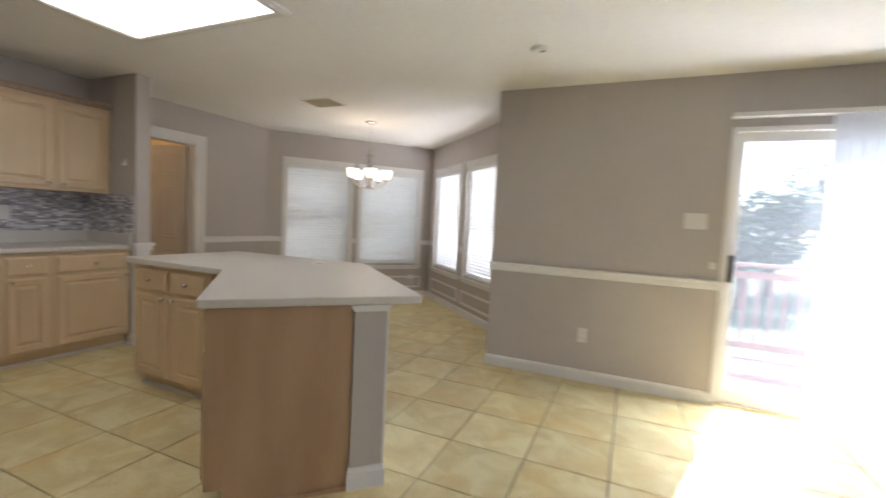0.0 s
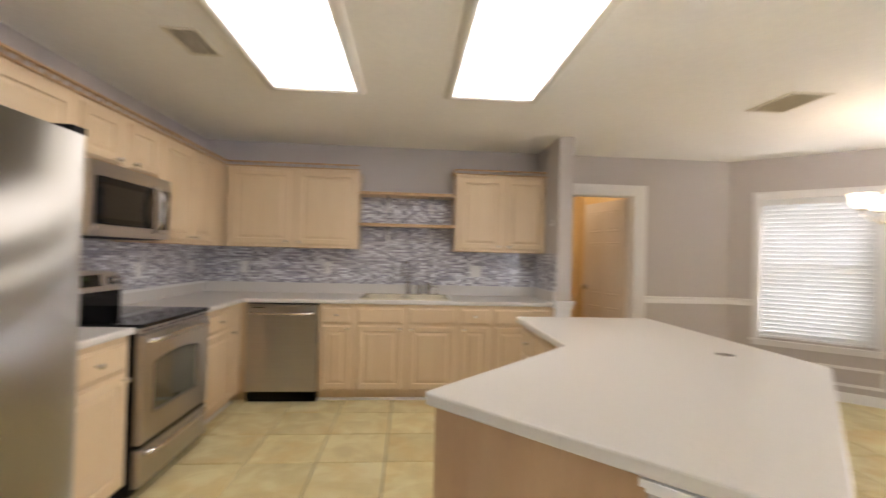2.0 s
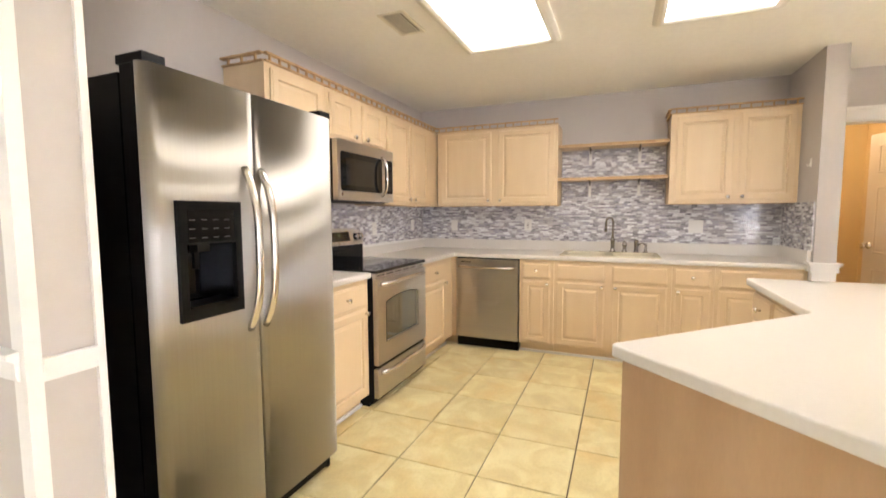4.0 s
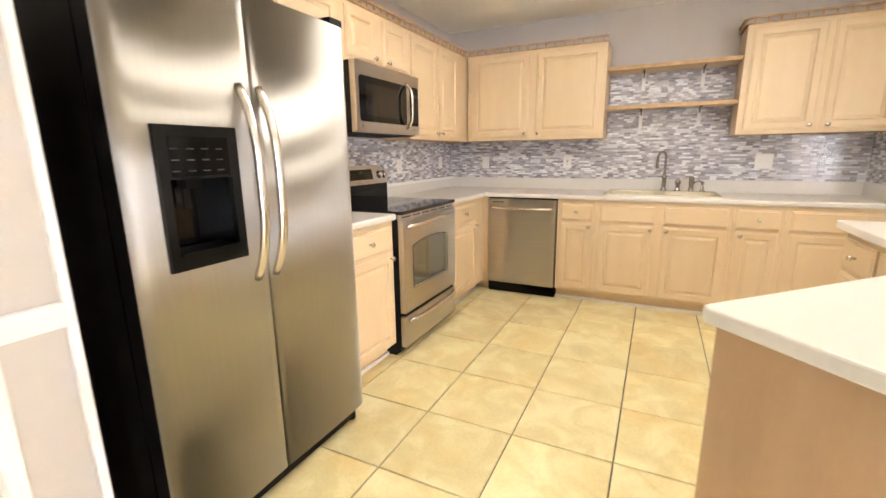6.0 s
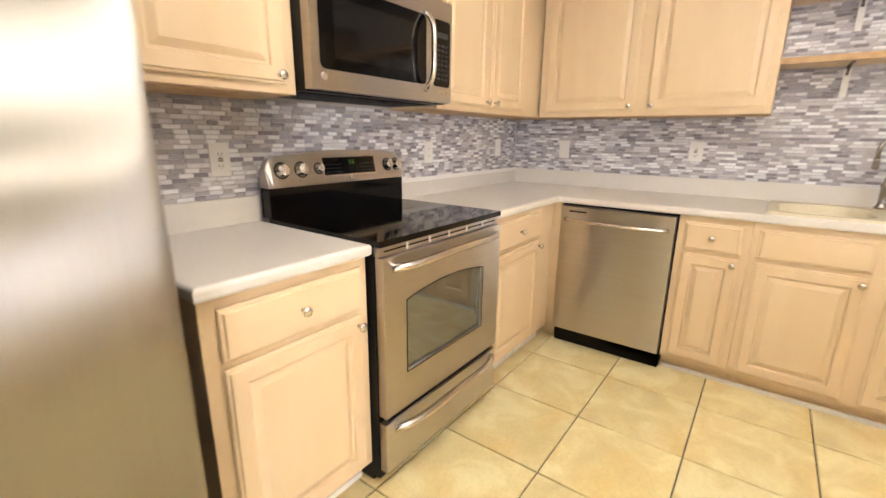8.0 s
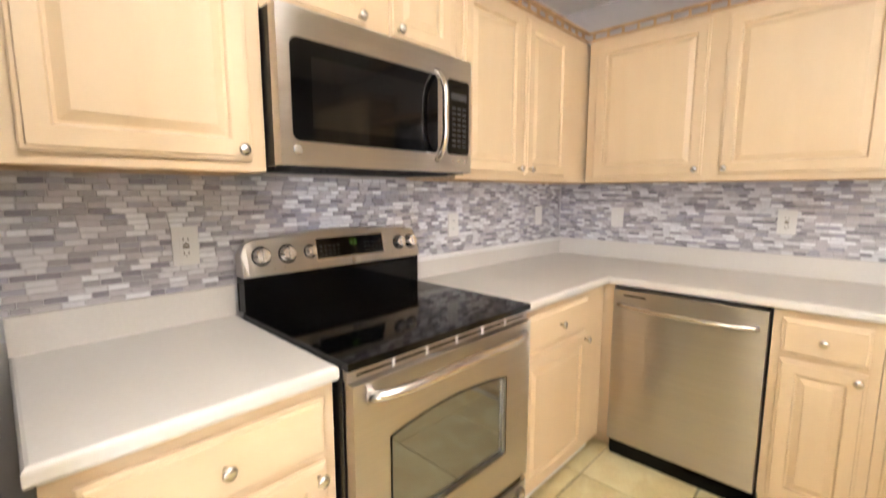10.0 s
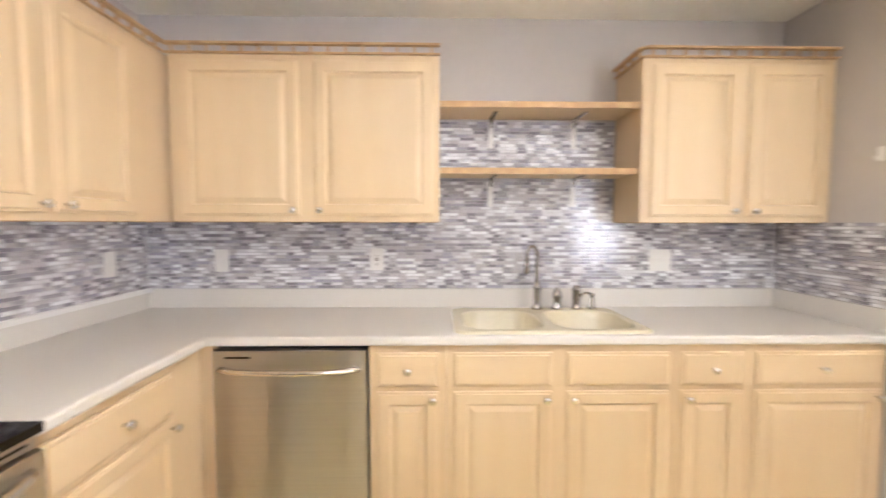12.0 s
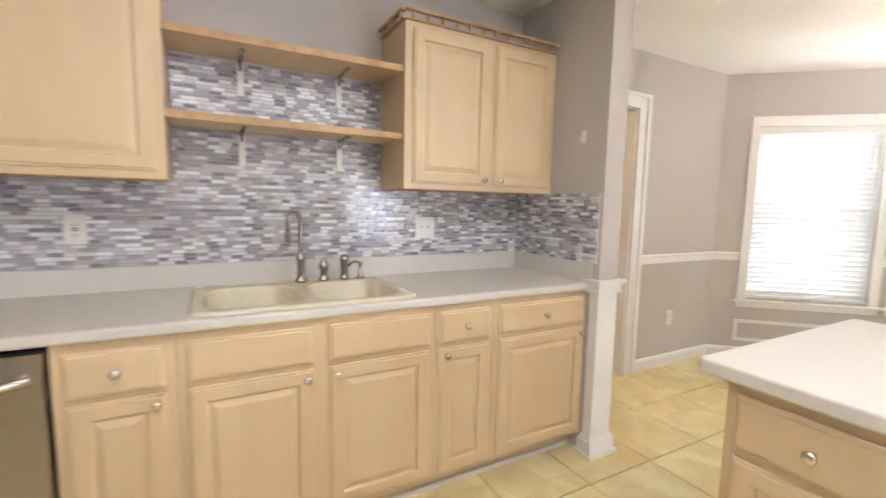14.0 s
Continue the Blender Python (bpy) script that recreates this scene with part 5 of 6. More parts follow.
def fridge_door(x0, x1, round_left, hole=None):
    """The steel skin of a door: its face bows slightly and rolls over at its outer edge."""
    bm = bmesh.new()
    y0, y1, z0, z1 = 0.782, 0.822, 0.085, 1.752
    prof = []
    n = 14
    for i in range(n + 1):
        u = i / n
        prof.append((x0 + (x1 - x0) * u, y1 - 0.010 * (2 * u - 1) ** 2 * 0.4))
    r = 0.034
    def corner(cx, cy, a0, a1):
        return [(cx + r * math.cos(radians(a)), cy + r * math.sin(radians(a))) for a in np.linspace(a0, a1, 6)]
    y1 -= 0.003
    if round_left:
        outline = [(x0, y0)] + [(x1, y0)] + corner(x1 - r, y1 - r, 0, 90) + [(x, y) for x, y in prof[::-1] if x0 + 0.006 < x < x1 - r - 0.01] + [(x0 + 0.004, y1), (x0, y1 - 0.004)]
    else:
        outline = [(x0, y0), (x1, y0), (x1, y1 - 0.004), (x1 - 0.004, y1)] + [(x, y) for x, y in prof[::-1] if x0 + 0.03 < x < x1 - 0.006] + [(x0 + 0.02, y1 - 0.002), (x0 + 0.004, y1 - 0.008), (x0, y1 - 0.016)]
    levels = [z0, z1]
    if hole:
        hx0, hx1, hz0, hz1 = hole
        face_y = max(y for x, y in outline)
        levels = [z0, hz0, hz1, z1]
        start = next(i for i, (x, y) in enumerate(outline) if y > face_y - 0.02 and x < hx1)
        outline.insert(start, (hx1, outline[start][1]))
        start = next(i for i, (x, y) in enumerate(outline) if y > face_y - 0.02 and x < hx0)
        outline.insert(start, (hx0, outline[start][1]))
    rows = [[bm.verts.new((x, y, z)) for x, y in outline] for z in levels]
    for k, (lo, hi) in enumerate(zip(rows, rows[1:])):
        for i in range(len(outline)):
            j = (i + 1) % len(outline)
            (xa, ya), (xb, yb) = outline[i], outline[j]
            if hole and k == 1 and ya == yb == y0:
                continue
            if hole and k == 1 and min(ya, yb) > y0 + 0.025 and hx0 - 1e-5 <= min(xa, xb) and max(xa, xb) <= hx1 + 1e-5:
                continue
            f = bm.faces.new((lo[i], lo[j], hi[j], hi[i]))
            f.smooth = True
    bm.faces.new(rows[0][::-1])
    bm.faces.new(rows[-1])
    for e in bm.edges:
        if len(e.link_faces) == 2 and e.calc_face_angle(0) > 0.7:
            e.smooth = False
    return bm


d1 = part("fridge_door", fridge_door(0.0, SPLIT - 0.004, False), STEEL_UP, fr, "tall brushed steel door")
DX0, DX1, DZA, DZB = 3.352 - FX0, 3.600 - FX0, 0.941, 1.340
d2 = part("freezer_door", fridge_door(SPLIT + 0.004, FW, True, (DX0 + 0.020, DX1 - 0.020, DZA + 0.030, DZB - 0.140)), STEEL_UP, fr, "brushed steel door with the dispenser")
part("door_core", boxes((0.003, SPLIT - 0.007, 0.712, 0.7815, 0.088, 1.749), bev=0.003), BLACK, d1, "black door sides")
HX0, HX1, HZ0, HZ1 = DX0 + 0.016, DX1 - 0.016, DZA + 0.026, DZB - 0.136
for b in ((SPLIT + 0.007, HX0, 0.712, 0.7815, 0.088, 1.749), (HX1, FW - 0.002, 0.712, 0.7815, 0.088, 1.749), (HX0, HX1, 0.712, 0.7815, 0.088, HZ0), (HX0, HX1, 0.712, 0.7815, HZ1, 1.749)):
    part("door_core", boxes(b), BLACK, d2, "black door sides")
disp = part("dispenser", boxes((DX0 + 0.028, DX1 - 0.028, 0.816, 0.836, DZB - 0.145, DZB), bev=0.004, seg=2), BLACK, fr, "black ice and water dispenser")
for b in ((DX0, DX0 + 0.028, 0.816, 0.836, DZA, DZB), (DX1 - 0.028, DX1, 0.816, 0.836, DZA, DZB), (DX0 + 0.028, DX1 - 0.028, 0.816, 0.836, DZA, DZA + 0.045)):
    part("bezel", boxes(b, bev=0.004, seg=2), BLACK, disp)
for b in ((DX0 + 0.018, DX1 - 0.018, 0.722, 0.726, DZA + 0.028, DZB - 0.138), (DX0 + 0.018, DX0 + 0.022, 0.726, 0.816, DZA + 0.028, DZB - 0.138), (DX1 - 0.022, DX1 - 0.018, 0.726, 0.816, DZA + 0.028, DZB - 0.138), (DX0 + 0.022, DX1 - 0.022, 0.726, 0.816, DZA + 0.028, DZA + 0.032), (DX0 + 0.022, DX1 - 0.022, 0.726, 0.816, DZB - 0.142, DZB - 0.138)):
    part("recess_panel", boxes(b), BLACKGLOSS, disp)
part("control_strip", boxes((DX0 + 0.034, DX1 - 0.034, 0.836, 0.8375, DZB - 0.138, DZB - 0.030), bev=0.002), BLACKGLOSS, disp)
part("spout", boxes((DX0 + 0.10, DX1 - 0.10, 0.75, 0.79, DZB - 0.175, DZB - 0.145), (DX0 + 0.125, DX0 + 0.145, 0.755, 0.768, DZB - 0.235, DZB - 0.175), bev=0.004), BLACK, disp)
part("drip_tray", boxes((DX0 + 0.03, DX1 - 0.03, 0.74, 0.842, DZA + 0.040, DZA + 0.050), bev=0.003), BLACK, disp)
for r_ in range(3):
    for c_ in range(4):
        x, z = DX0 + 0.055 + c_ * 0.045, DZB - 0.125 + r_ * 0.030
        part("print", boxes((x, x + 0.022, 0.8376, 0.8379, z, z + 0.004)), GREYPRINT, disp, "small grey control marking")
for sx, d, tl in ((-0.030, d1, 1), (0.048, d2, -1)):
    pts = [(SPLIT + sx + tl * 0.0, 0.815 + 0.062 * (1 - abs(2 * u - 1) ** 3.2), 0.850 + 0.620 * u) for u in np.linspace(0, 1, 25)]
    part("handle", tube(bmesh.new(), pts, 0.017, 12, 0.8), CHROME, d, "long bowed satin steel handle")
for x in (0.038, FW - 0.042):
    part("hinge_cover", boxes((x - 0.036, x + 0.036, 0.69, 0.812, 1.753, 1.780), bev=0.013, seg=3), BLACK, fr, "black hinge cover")
part("grille", boxes((0.02, FW - 0.02, 0.70, 0.775, 0.012, 0.078), bev=0.004), BLACK, fr)
for x in (0.03, FW - 0.06):
    part("foot", lathe(bmesh.new(), [(0.018, 0.0), (0.020, 0.004), (0.020, 0.03), (0.012, 0.035)], (x, 0.76, 0), "z", 14), BLACK, fr)


# ---- open shelves ----
for z, d in ((1.912, 0.285), (1.605, 0.285)):
    sh = thing("wall_shelf", (0, 2.03, z), 0, "pale maple open shelf between the wall cabinets", "shelf", "open shelves")
    part("board", boxes((0.022, d, -0.468, 0.468, 0.0, 0.019), bev=0.002), WOOD_H, sh)
    part("edge_band", boxes((d, d + 0.006, -0.468, 0.468, -0.006, 0.022), bev=0.002), RAWWOOD, sh, "warm wooden front edging")
    for y in (1.835 - 2.03, 2.275 - 2.03):
        bk = boxes((0.0235, 0.20, y - 0.008, y + 0.008, -0.006, -0.0005), (0.0235, 0.029, y - 0.006, y + 0.006, -0.045, -0.006), bev=0.001)
        tube(bk, [(0.028, y, -0.043), (0.060, y, -0.028), (0.100, y, -0.006)], 0.004, 6)
        br = part("bracket", bk, TAPM, sh, "slim steel shelf bracket")
        part("wall_plate", boxes((0.013, 0.0225, y - 0.014, y + 0.014, -0.150, -0.014), bev=0.003), OUTLETM, br, "cream wooden backing block")


# ---- outlets and switches ----
def plate(at, rz, w, h, kind, label, scale=1.0):
    """A wall plate whose face looks along its own +y."""
    root = thing("wall_outlet" if kind != "switch" else "light_switch", at, rz, label, "wall outlet" if kind != "switch" else "light switch", "outlets and switches")
    part("plate", boxes((-w / 2, w / 2, 0.0, 0.006, -h / 2, h / 2), bev=0.002, seg=2), OUTLETM, root)
    n = max(1, round(w / 0.07))
    for i in range(n):
        x = (i - (n - 1) / 2) * 0.046
        if kind == "gfci":
            part("socket", boxes((x - 0.017, x + 0.017, 0.006, 0.0085, -0.034, 0.034), bev=0.001), OUTLETM, root)
            bm = boxes((x - 0.009, x + 0.009, 0.0086, 0.0098, -0.007, -0.001), (x - 0.009, x + 0.009, 0.0086, 0.0098, 0.001, 0.007))
            for z in (-0.022, 0.020):
                box(bm, x - 0.008, x - 0.005, 0.0086, 0.0088, z - 0.005, z + 0.005)
                box(bm, x + 0.005, x + 0.008, 0.0086, 0.0088, z - 0.005, z + 0.005)
                box(bm, x - 0.002, x + 0.002, 0.0086, 0.0088, z - 0.011, z - 0.007)
            part("slots", bm, DUCT, root)
        elif kind == "outlet":
            for z in (-0.020, 0.020):
                part("socket", lathe(bmesh.new(), [(0.0165, 0.006), (0.0165, 0.008), (0.015, 0.0085)], (x, 0, z), "y", 16), OUTLETM, root)
                part("slots", boxes((x - 0.007, x - 0.005, 0.0086, 0.0088, z - 0.004, z + 0.004), (x + 0.005, x + 0.007, 0.0086, 0.0088, z - 0.004, z + 0.004)), GREYPRINT, root)
        else:
            part("toggle", boxes((x - 0.005, x + 0.005, 0.006, 0.016, -0.002, 0.012), bev=0.001), OUTLETM, root)
    return root


TW = 0.0125  # mosaic face above the wall
plate((TW, 0.405, 1.165), -90, 0.072, 0.118, "switch", "cream single switch plate on the mosaic backsplash")
plate((TW, 1.228, 1.172), -90, 0.074, 0.118, "gfci", "cream socket with test buttons on the mosaic")
plate((TW, 2.760, 1.168), -90, 0.118, 0.118, "switch", "cream double switch plate on the mosaic backsplash")
plate((2.280, TW, 1.155), 0, 0.072, 0.118, "gfci", "cream socket with test buttons beside the range")
plate((1.080, TW, 1.155), 0, 0.072, 0.118, "outlet", "cream socket beside the range on the mosaic")
plate((0.285, TW, 1.170), 0, 0.072, 0.118, "switch", "cream switch plate near the corner")
plate((4.47, 4.68, 0.385), 180, 0.072, 0.118, "outlet", "white socket low on the taupe wall")
plate((5.22, 4.68, 1.370), 180, 0.150, 0.118, "switch", "white triple switch plate beside the sliding door")
plate((5.355, 4.68, 1.045), 180, 0.040, 0.050, "switch", "small grey control beside the sliding door")
plate((0.0, 5.04, 0.400), -90, 0.072, 0.118, "outlet", "white socket low on the nook wall")
dAB = (Vector((A[0] - B[0], A[1] - B[1]))).normalized()
pt = Vector(A) - dAB * 2.23
plate((pt.x, pt.y, 0.33), math.degrees(math.atan2(dAB.y, dAB.x)), 0.115, 0.072, "outlet", "white socket in the panel under the window")
hook = thing("wall_hook", (0.54, RET, 1.66), 180, "small white adhesive hook on the short wall", "hook")
part("hook_plate", boxes((-0.014, 0.014, 0, 0.004, -0.03, 0.03), bev=0.002), TRIM, hook)
part("hook_arm", tube(bmesh.new(), [(0, 0.004, 0.0), (0, 0.010, -0.018), (0, 0.022, -0.024), (0, 0.028, -0.010)], 0.004, 8), TRIM, hook)

# ---- island ----
S2 = math.sqrt(0.5)
IL, IN_, IA, IR, IF, IB = (1.553, 2.815), (2.515, 2.815), (3.217, 2.113), (3.897, 2.788), (2.915, 3.770), (1.553, 3.770)
island_top = thing("island_worktop", (2.7, 3.0, 0), 0, "pale grey-beige laminate worktop of the angled island", "worktop", "worktops")
outline = [(x - 2.7, y - 3.0) for x, y in (IL, IN_, IA, IR, IF, IB)]
bm = bmesh.new()
lo = [bm.verts.new((x, y, CT0)) for x, y in outline]
hi = [bm.verts.new((x, y, CT1)) for x, y in outline]
bm.faces.new(lo[::-1])
bm.faces.new(hi)
for i in range(6):
    bm.faces.new((lo[i], lo[(i + 1) % 6], hi[(i + 1) % 6], hi[i]))
bmesh.ops.recalc_face_normals(bm, faces=bm.faces)
bmesh.ops.bevel(bm, geom=[e for e in bm.edges if abs(e.verts[0].co.z - e.verts[1].co.z) > 0.01], offset=0.02, segments=3, profile=0.5, affect="EDGES")
bevel(bm, 0.006, 2, lambda e: abs(e.verts[0].co.z - e.verts[1].co.z) < 1e-4)
part("top", bm, LAMINATE, island_top)
part("grommet", lathe(bmesh.new(), [(0.038, 0.0), (0.038, 0.002), (0.030, 0.003), (0.028, 0.0012)], (2.70 - 2.7, 3.48 - 3.0, CT1), "z", 24), CHROME, island_top, "small round metal grommet")

pale = "pale maple island cabinet "
# cabinets of the straight leg, facing the sink
fy = 2.850
base_cabinet((2.375, fy + 0.60, 0), 180, 0.758, [
    ("drawer", 0.400, 0.730, RZ0, RZ1, (0.565, 0.775)), ("drawer", 0.030, 0.360, RZ0, RZ1, (0.195, 0.775)),
    ("door", 0.400, 0.730, DZ0, DZ1, (0.430, 0.655)), ("door", 0.030, 0.360, DZ0, DZ1, (0.330, 0.655))], pale + "with two drawers over two doors", depth=0.60)
# the angled leg, facing the range
ux, uy = S2, -S2                      # from the notch towards the near corner
nx, ny = -S2, -S2                     # out of its doors
ang_len = 0.900
ax, ay = IA[0] - ux * 0.030 - nx * 0.035, IA[1] - uy * 0.030 - ny * 0.035
bx, by = ax - nx * 0.60, ay - ny * 0.60
base_cabinet((bx, by, 0), 135, ang_len, [
    ("drawer", 0.030, 0.430, RZ0, RZ1, (0.23, 0.775)), ("drawer", 0.470, 0.870, RZ0, RZ1, (0.67, 0.775)),
    ("door", 0.030, 0.430, DZ0, DZ1, (0.400, 0.655)), ("door", 0.470, 0.870, DZ0, DZ1, (0.500, 0.655))], pale + "on the angled leg, facing the range", depth=0.60)
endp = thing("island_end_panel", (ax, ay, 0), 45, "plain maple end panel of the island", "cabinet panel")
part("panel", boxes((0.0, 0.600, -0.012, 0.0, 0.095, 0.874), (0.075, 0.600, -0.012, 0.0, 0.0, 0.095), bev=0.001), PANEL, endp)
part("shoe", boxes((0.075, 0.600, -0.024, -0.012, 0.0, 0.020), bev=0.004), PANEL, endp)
# plastered knee wall behind the cabinets, with its capped end
kx, ky = ax - nx * 0.604, ay - ny * 0.604
ex, ey = kx + ux * 0.018, ky + uy * 0.018


solo("island_knee_wall", boxes((0, 0.150, 0.0, 1.02, 0, 0.874)), WALL, (ex, ey, 0), 45, "taupe plastered knee wall under the island worktop", kind="structure")
solo("island_knee_wall", boxes((1.622, 2.42, 3.455, 3.57, 0, 0.874)), WALL, label="taupe plastered knee wall under the island worktop", kind="structure")
post = bmesh.new()
for z0, z1, o in ((0.0, 0.085, 0.016), (0.085, 0.105, 0.008), (0.845, 0.858, 0.006), (0.858, 0.8745, 0.016)):
    box(post, -o, 0.150 + o, -o, 0.10, z0, z1)
bevel(post, 0.002, 1)
solo("trim", post, TRIM, (ex, ey, 0), 45, "white cap and base moulding of the island post", kind="structure")
solo("trim", boxes((0.1505, 0.160, 0.0, 1.02, 0.105, 0.845)), TRIM, (ex, ey, 0), 45, "white board on the island post's seating side", kind="structure")
solo("baseboard", boxes((0.1505, 0.166, 0.02, 1.03, 0, 0.09), bev=0.004), TRIM, (ex, ey, 0), 45, kind="structure")

# ---- outside ----
deck = thing("deck", (6.3, 6.0, -0.3), 0, "red-brown timber deck with a railing", "deck")
bm = bmesh.new()
for i in range(16):
    box(bm, -2.6 , 3.4, -1.15 + i * 0.145, -1.013 + i * 0.145, 0.10, 0.14)
part("boards", bm, DECKM, deck)
bm = bmesh.new()
for x in (-2.5, -1.0, 0.5, 2.0, 3.3):
    box(bm, x, x + 0.09, 1.05, 1.14, 0.0, 1.22)
part("post", bm, DECKM, deck)
part("handrail", boxes((-2.6, 3.4, 1.02, 1.17, 1.22, 1.26), (-2.6, 3.4, 1.06, 1.10, 1.08, 1.16), (-2.6, 3.4, 1.06, 1.10, 0.24, 0.32), bev=0.004), DECKM, deck)
bm = bmesh.new()
for i in range(44):
    box(bm, -2.55 + i * 0.135, -2.515 + i * 0.135, 1.062, 1.098, 0.32, 1.08)
part("baluster", bm, DECKM, deck)


def tree(x, y, h, r, seed):
    rnd = random.Random(seed)
    root = thing("tree", (x, y, -0.3), 0, "leafy green garden tree behind the house", "tree", "garden trees")
    bm = bmesh.new()
    tube(bm, [(0, 0, 0), (0.05, 0.02, h * 0.25), (0.0, 0.08, h * 0.5), (0.1, 0.0, h * 0.75)], 0.12, 8)
    for k in range(7):
        a, z = rnd.uniform(0, 6.28), h * rnd.uniform(0.3, 0.65)
        tube(bm, [(0.02, 0.04, z), (r * 0.35 * math.cos(a), r * 0.35 * math.sin(a), z + h * 0.12), (r * 0.7 * math.cos(a), r * 0.7 * math.sin(a), z + h * 0.2)], 0.045, 6)
    part("trunk", bm, BARK, root)
    bm = bmesh.new()
    for k in range(2600):
        u = Vector((rnd.gauss(0, 1), rnd.gauss(0, 1), rnd.gauss(0, 1))).normalized() * (rnd.random() ** 0.45)
        lump = 0.75 + 0.35 * noise.noise(u * 2.3 + Vector((seed, 0, 0)))
        c = Vector((u.x * r * lump, u.y * r * lump, h * 0.66 + u.z * h * 0.36 * lump))
        d1_ = Vector((rnd.gauss(0, 1), rnd.gauss(0, 1), rnd.gauss(0, 0.6))).normalized() * 0.09
        d2_ = d1_.cross(Vector((rnd.random(), rnd.random(), 1))).normalized() * 0.05
        bm.faces.new([bm.verts.new(c + q) for q in (-d1_, d2_, d1_, -d2_)])
    part("crown", bm, LEAF, root)


for i, (x, y, h, r) in enumerate(((5.2, 16.5, 4.5, 2.0), (8.2, 15.0, 3.0, 1.7), (10.5, 17.0, 4.2, 2.4), (1.5, 16.5, 5.5, 2.4), (-3.5, 13.5, 5.5, 2.2), (-7.0, 10.0, 5.0, 2.0), (7.0, 12.0, 2.0, 1.3))):
    tree(x, y, h, r, i + 3)

# ---- pieces: mosaic and floor tiles ----
back = solo("backsplash", boxes((0.001, 0.006, 0.001, RET - 0.001, 1.014, 1.372), (0.001, 0.006, 1.563, 2.497, 1.372, 1.905), (0.006, 2.765, 0.001, 0.006, 0.95, 1.372), (0.006, 0.67, RET - 0.006, RET - 0.001, 1.014, 1.372)), WALLGROUT, label="mosaic backsplash of grey, white and taupe glass sticks", kind="structure")
RH, RWID = 0.0165, 0.052


def stick_rows(s0, s1, z0, z1, seed):
    """Offset rows of sticks of uneven length between s0 and s1."""
    rnd = random.Random(seed)
    out = []
    n = int(round((z1 - z0) / RH))
    for r in range(n):
        z = z0 + (z1 - z0) * r / n
        s = s0 - (0.0 if r % 2 else 0.025) - rnd.choice((0.0, 0.0, 0.012))
        while s < s1:
            L = rnd.choice((0.038, 0.049, 0.049, 0.049, 0.060))
            a, b = max(s, s0) + 0.0009, min(s + L, s1) - 0.0009
            if b - a > 0.006:
                out.append((a, b, z + 0.0009, z + (z1 - z0) / n - 0.0009))
            s += L
    return out


STICK = random.Random(11)


def stick(bm, a, b, z0, z1, place, h):
    """One stick, its rim eased."""
    e = 0.0010
    lo = [bm.verts.new(place(s, 0.006, z)) for s, z in ((a, z0), (b, z0), (b, z1), (a, z1))]
    hi = [bm.verts.new(place(s, h + STICK.uniform(-0.0005, 0.0005), z)) for s, z in ((a + e, z0 + e), (b - e, z0 + e), (b - e, z1 - e), (a + e, z1 - e))]
    bm.faces.new(hi)
    for i in range(4):
        bm.faces.new((lo[i], lo[(i + 1) % 4], hi[(i + 1) % 4], hi[i]))


many = bmesh.new()
rnd = random.Random(5)
for s0, s1, z0, z1, place in ((0.014, RET - 0.014, 1.0145, 1.3715, lambda s, o, z: (o, s, z)), (1.563, 2.497, 1.3715, 1.905, lambda s, o, z: (o, s, z)), (0.014, 0.67, 1.0145, 1.3715, lambda s, o, z: (s, RET - o, z))):
    for a, b, za, zb in stick_rows(s0, s1, z0, z1, int(s1 * 100)):
        stick(many, a, b, za, zb, place, 0.0105 + rnd.uniform(-0.0006, 0.0008))
shared = {}
count = 0
for a, b, za, zb in stick_rows(0.014, 2.760, 1.0145, 1.3715, 77):
    if a < 2.14 or count >= 295:
        stick(many, a, b, za, zb, lambda s, o, z: (s, o, z), 0.0105 + rnd.uniform(-0.0006, 0.0008))
        continue
    key = (round(b - a, 3), round(zb - za, 4))
    if key not in shared:
        bm = bmesh.new()
        stick(bm, 0, key[0], 0, key[1], lambda s, o, z: (s, o, z), 0.0105)
        bmesh.ops.recalc_face_normals(bm, faces=bm.faces)
        shared[key] = bpy.data.meshes.new("mosaic_stick")
        bm.to_mesh(shared[key])
        bm.free()
        shared[key].materials.append(MOS_ONE)
    ob = new("mosaic_stick", shared[key])
    ob.parent = back
    ob.location = (a, rnd.uniform(-0.0004, 0.0006), za)
    count += 1
part("mosaic_sticks", many, MOS_MANY, back, kind="stuff")

PITCH_X, PITCH_Y, OX, OY = 0.4345, 0.4335, 2.165, 1.071
GAP = 0.0065


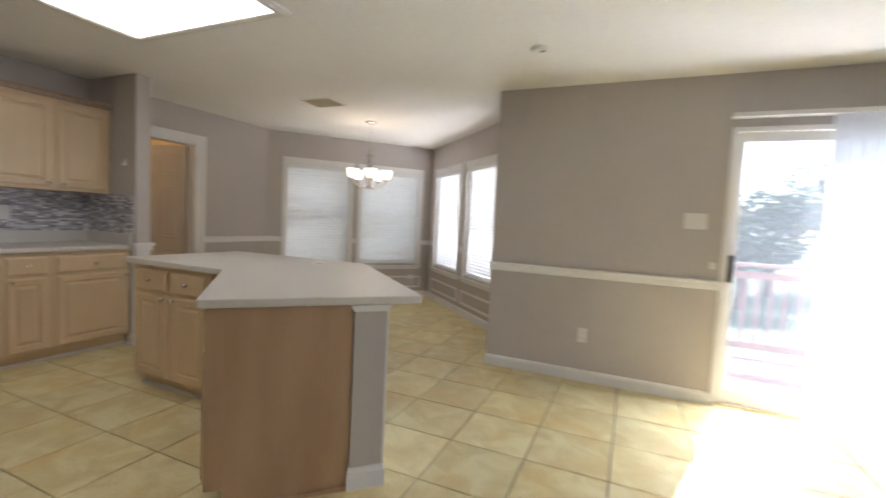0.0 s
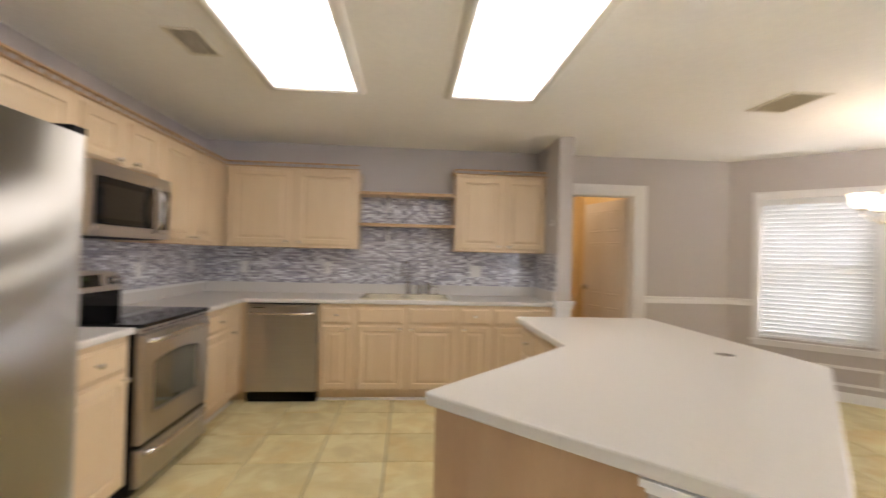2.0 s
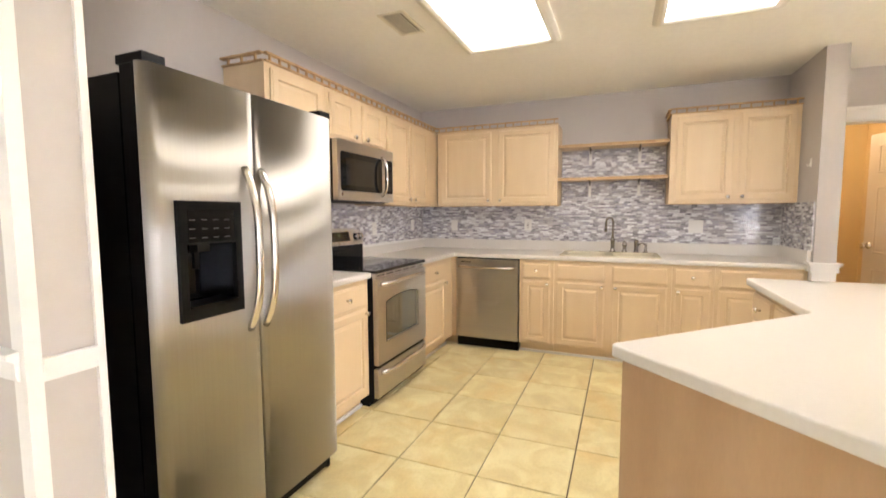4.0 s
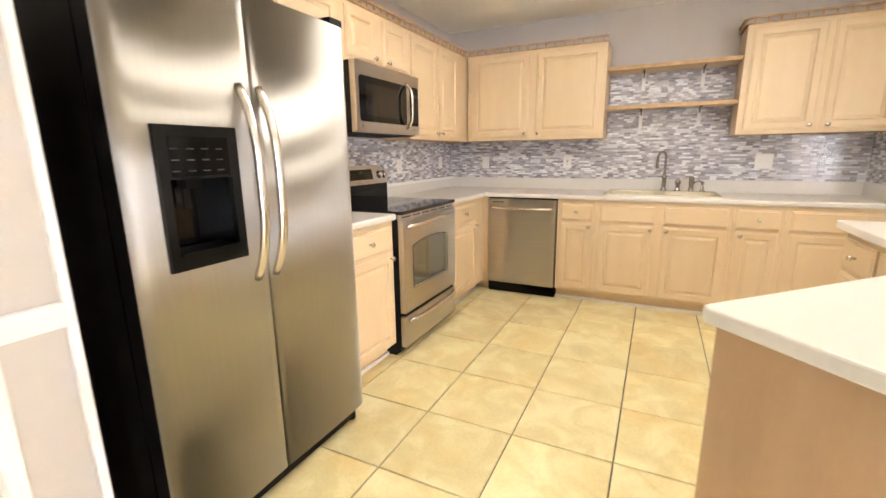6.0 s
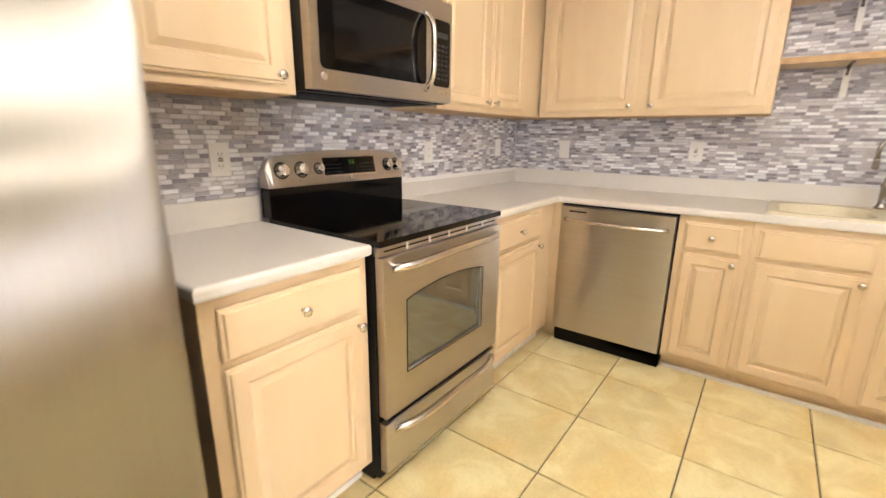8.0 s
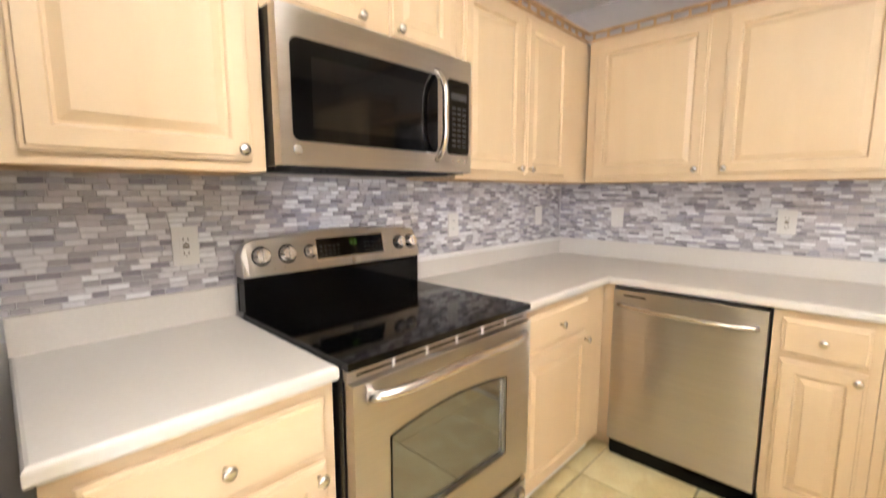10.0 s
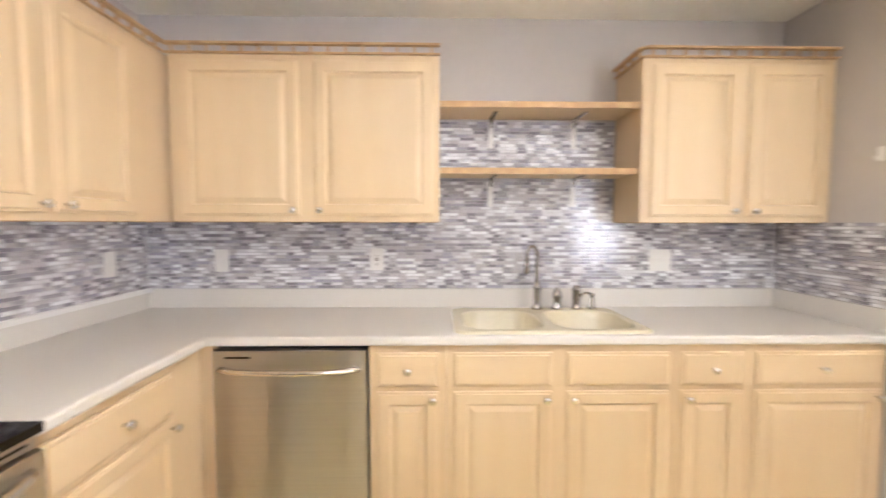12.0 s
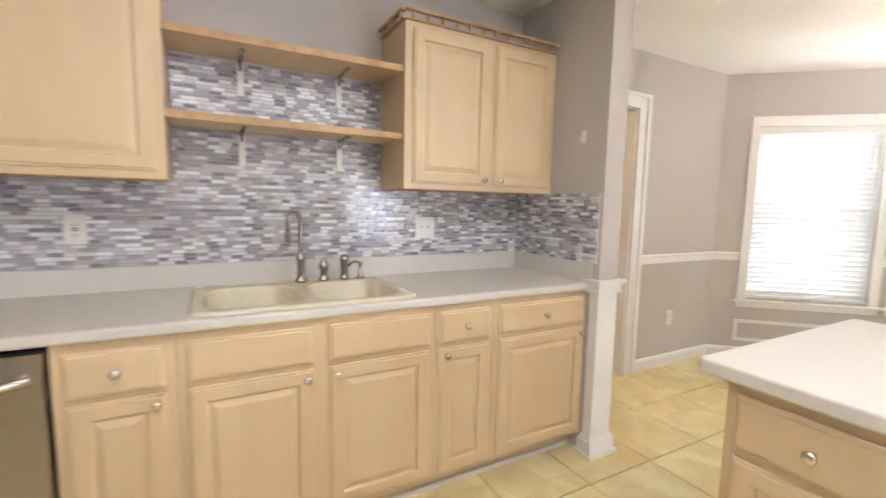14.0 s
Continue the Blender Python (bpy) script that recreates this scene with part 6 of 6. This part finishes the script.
def tile_mesh(bm, x0, x1, y0, y1, z):
    e = 0.003
    lo = [bm.verts.new((x, y, z - 0.0085)) for x, y in ((x0, y0), (x1, y0), (x1, y1), (x0, y1))]
    mid = [bm.verts.new((x, y, z - 0.002)) for x, y in ((x0, y0), (x1, y0), (x1, y1), (x0, y1))]
    hi = [bm.verts.new((x, y, z)) for x, y in ((x0 + e, y0 + e), (x1 - e, y0 + e), (x1 - e, y1 - e), (x0 + e, y1 - e))]
    bm.faces.new(hi)
    for p_, q_ in ((lo, mid), (mid, hi)):
        for i in range(4):
            bm.faces.new((p_[i], p_[(i + 1) % 4], q_[(i + 1) % 4], q_[i]))


bm = bmesh.new()
tile_mesh(bm, GAP / 2, PITCH_X - GAP / 2, GAP / 2, PITCH_Y - GAP / 2, 0)
one = bpy.data.meshes.new("floor_tile")
bm.to_mesh(one)
bm.free()
one.materials.append(TILE_ONE)
rest = bmesh.new()
placed = 0
for i in range(-10, 16):
    for j in range(-10, 16):
        x, y = OX + i * PITCH_X, OY + j * PITCH_Y
        cx, cy = x + PITCH_X / 2, y + PITCH_Y / 2
        inside = -2.2 < cx < EASTX + 0.1 and SOUTHY - 0.1 < cy < 4.9 and not (cx < 3.6 and cy > 4.62) and not (cx < 3.6 and cy < -0.2)
        bay = -0.3 < cx < 3.75 and 4.6 < cy and cy < 5.95 + 1.112 * cx and cx + cy < 9.55
        pantry = -2.0 < cx < 0 and 4.6 < cy < 4.9
        if not (inside or bay or pantry):
            continue
        near = 0.1 < cx < 5.6 and 0.3 < cy < 6.6
        if cx > 3.8 and y + PITCH_Y > 4.80:
            tile_mesh(rest, x + GAP / 2, x + PITCH_X - GAP / 2, y + GAP / 2, 4.795, 0)
        elif near and placed < 300:
            ob = new("floor_tile", one)
            ob.parent = floor
            ob.location = (x, y, rnd.uniform(-0.0004, 0.0004))
            placed += 1
        else:
            tile_mesh(rest, x + GAP / 2, x + PITCH_X - GAP / 2, y + GAP / 2, y + PITCH_Y - GAP / 2, 0)
part("floor_tiles", rest, TILE_MANY, floor, kind="stuff")
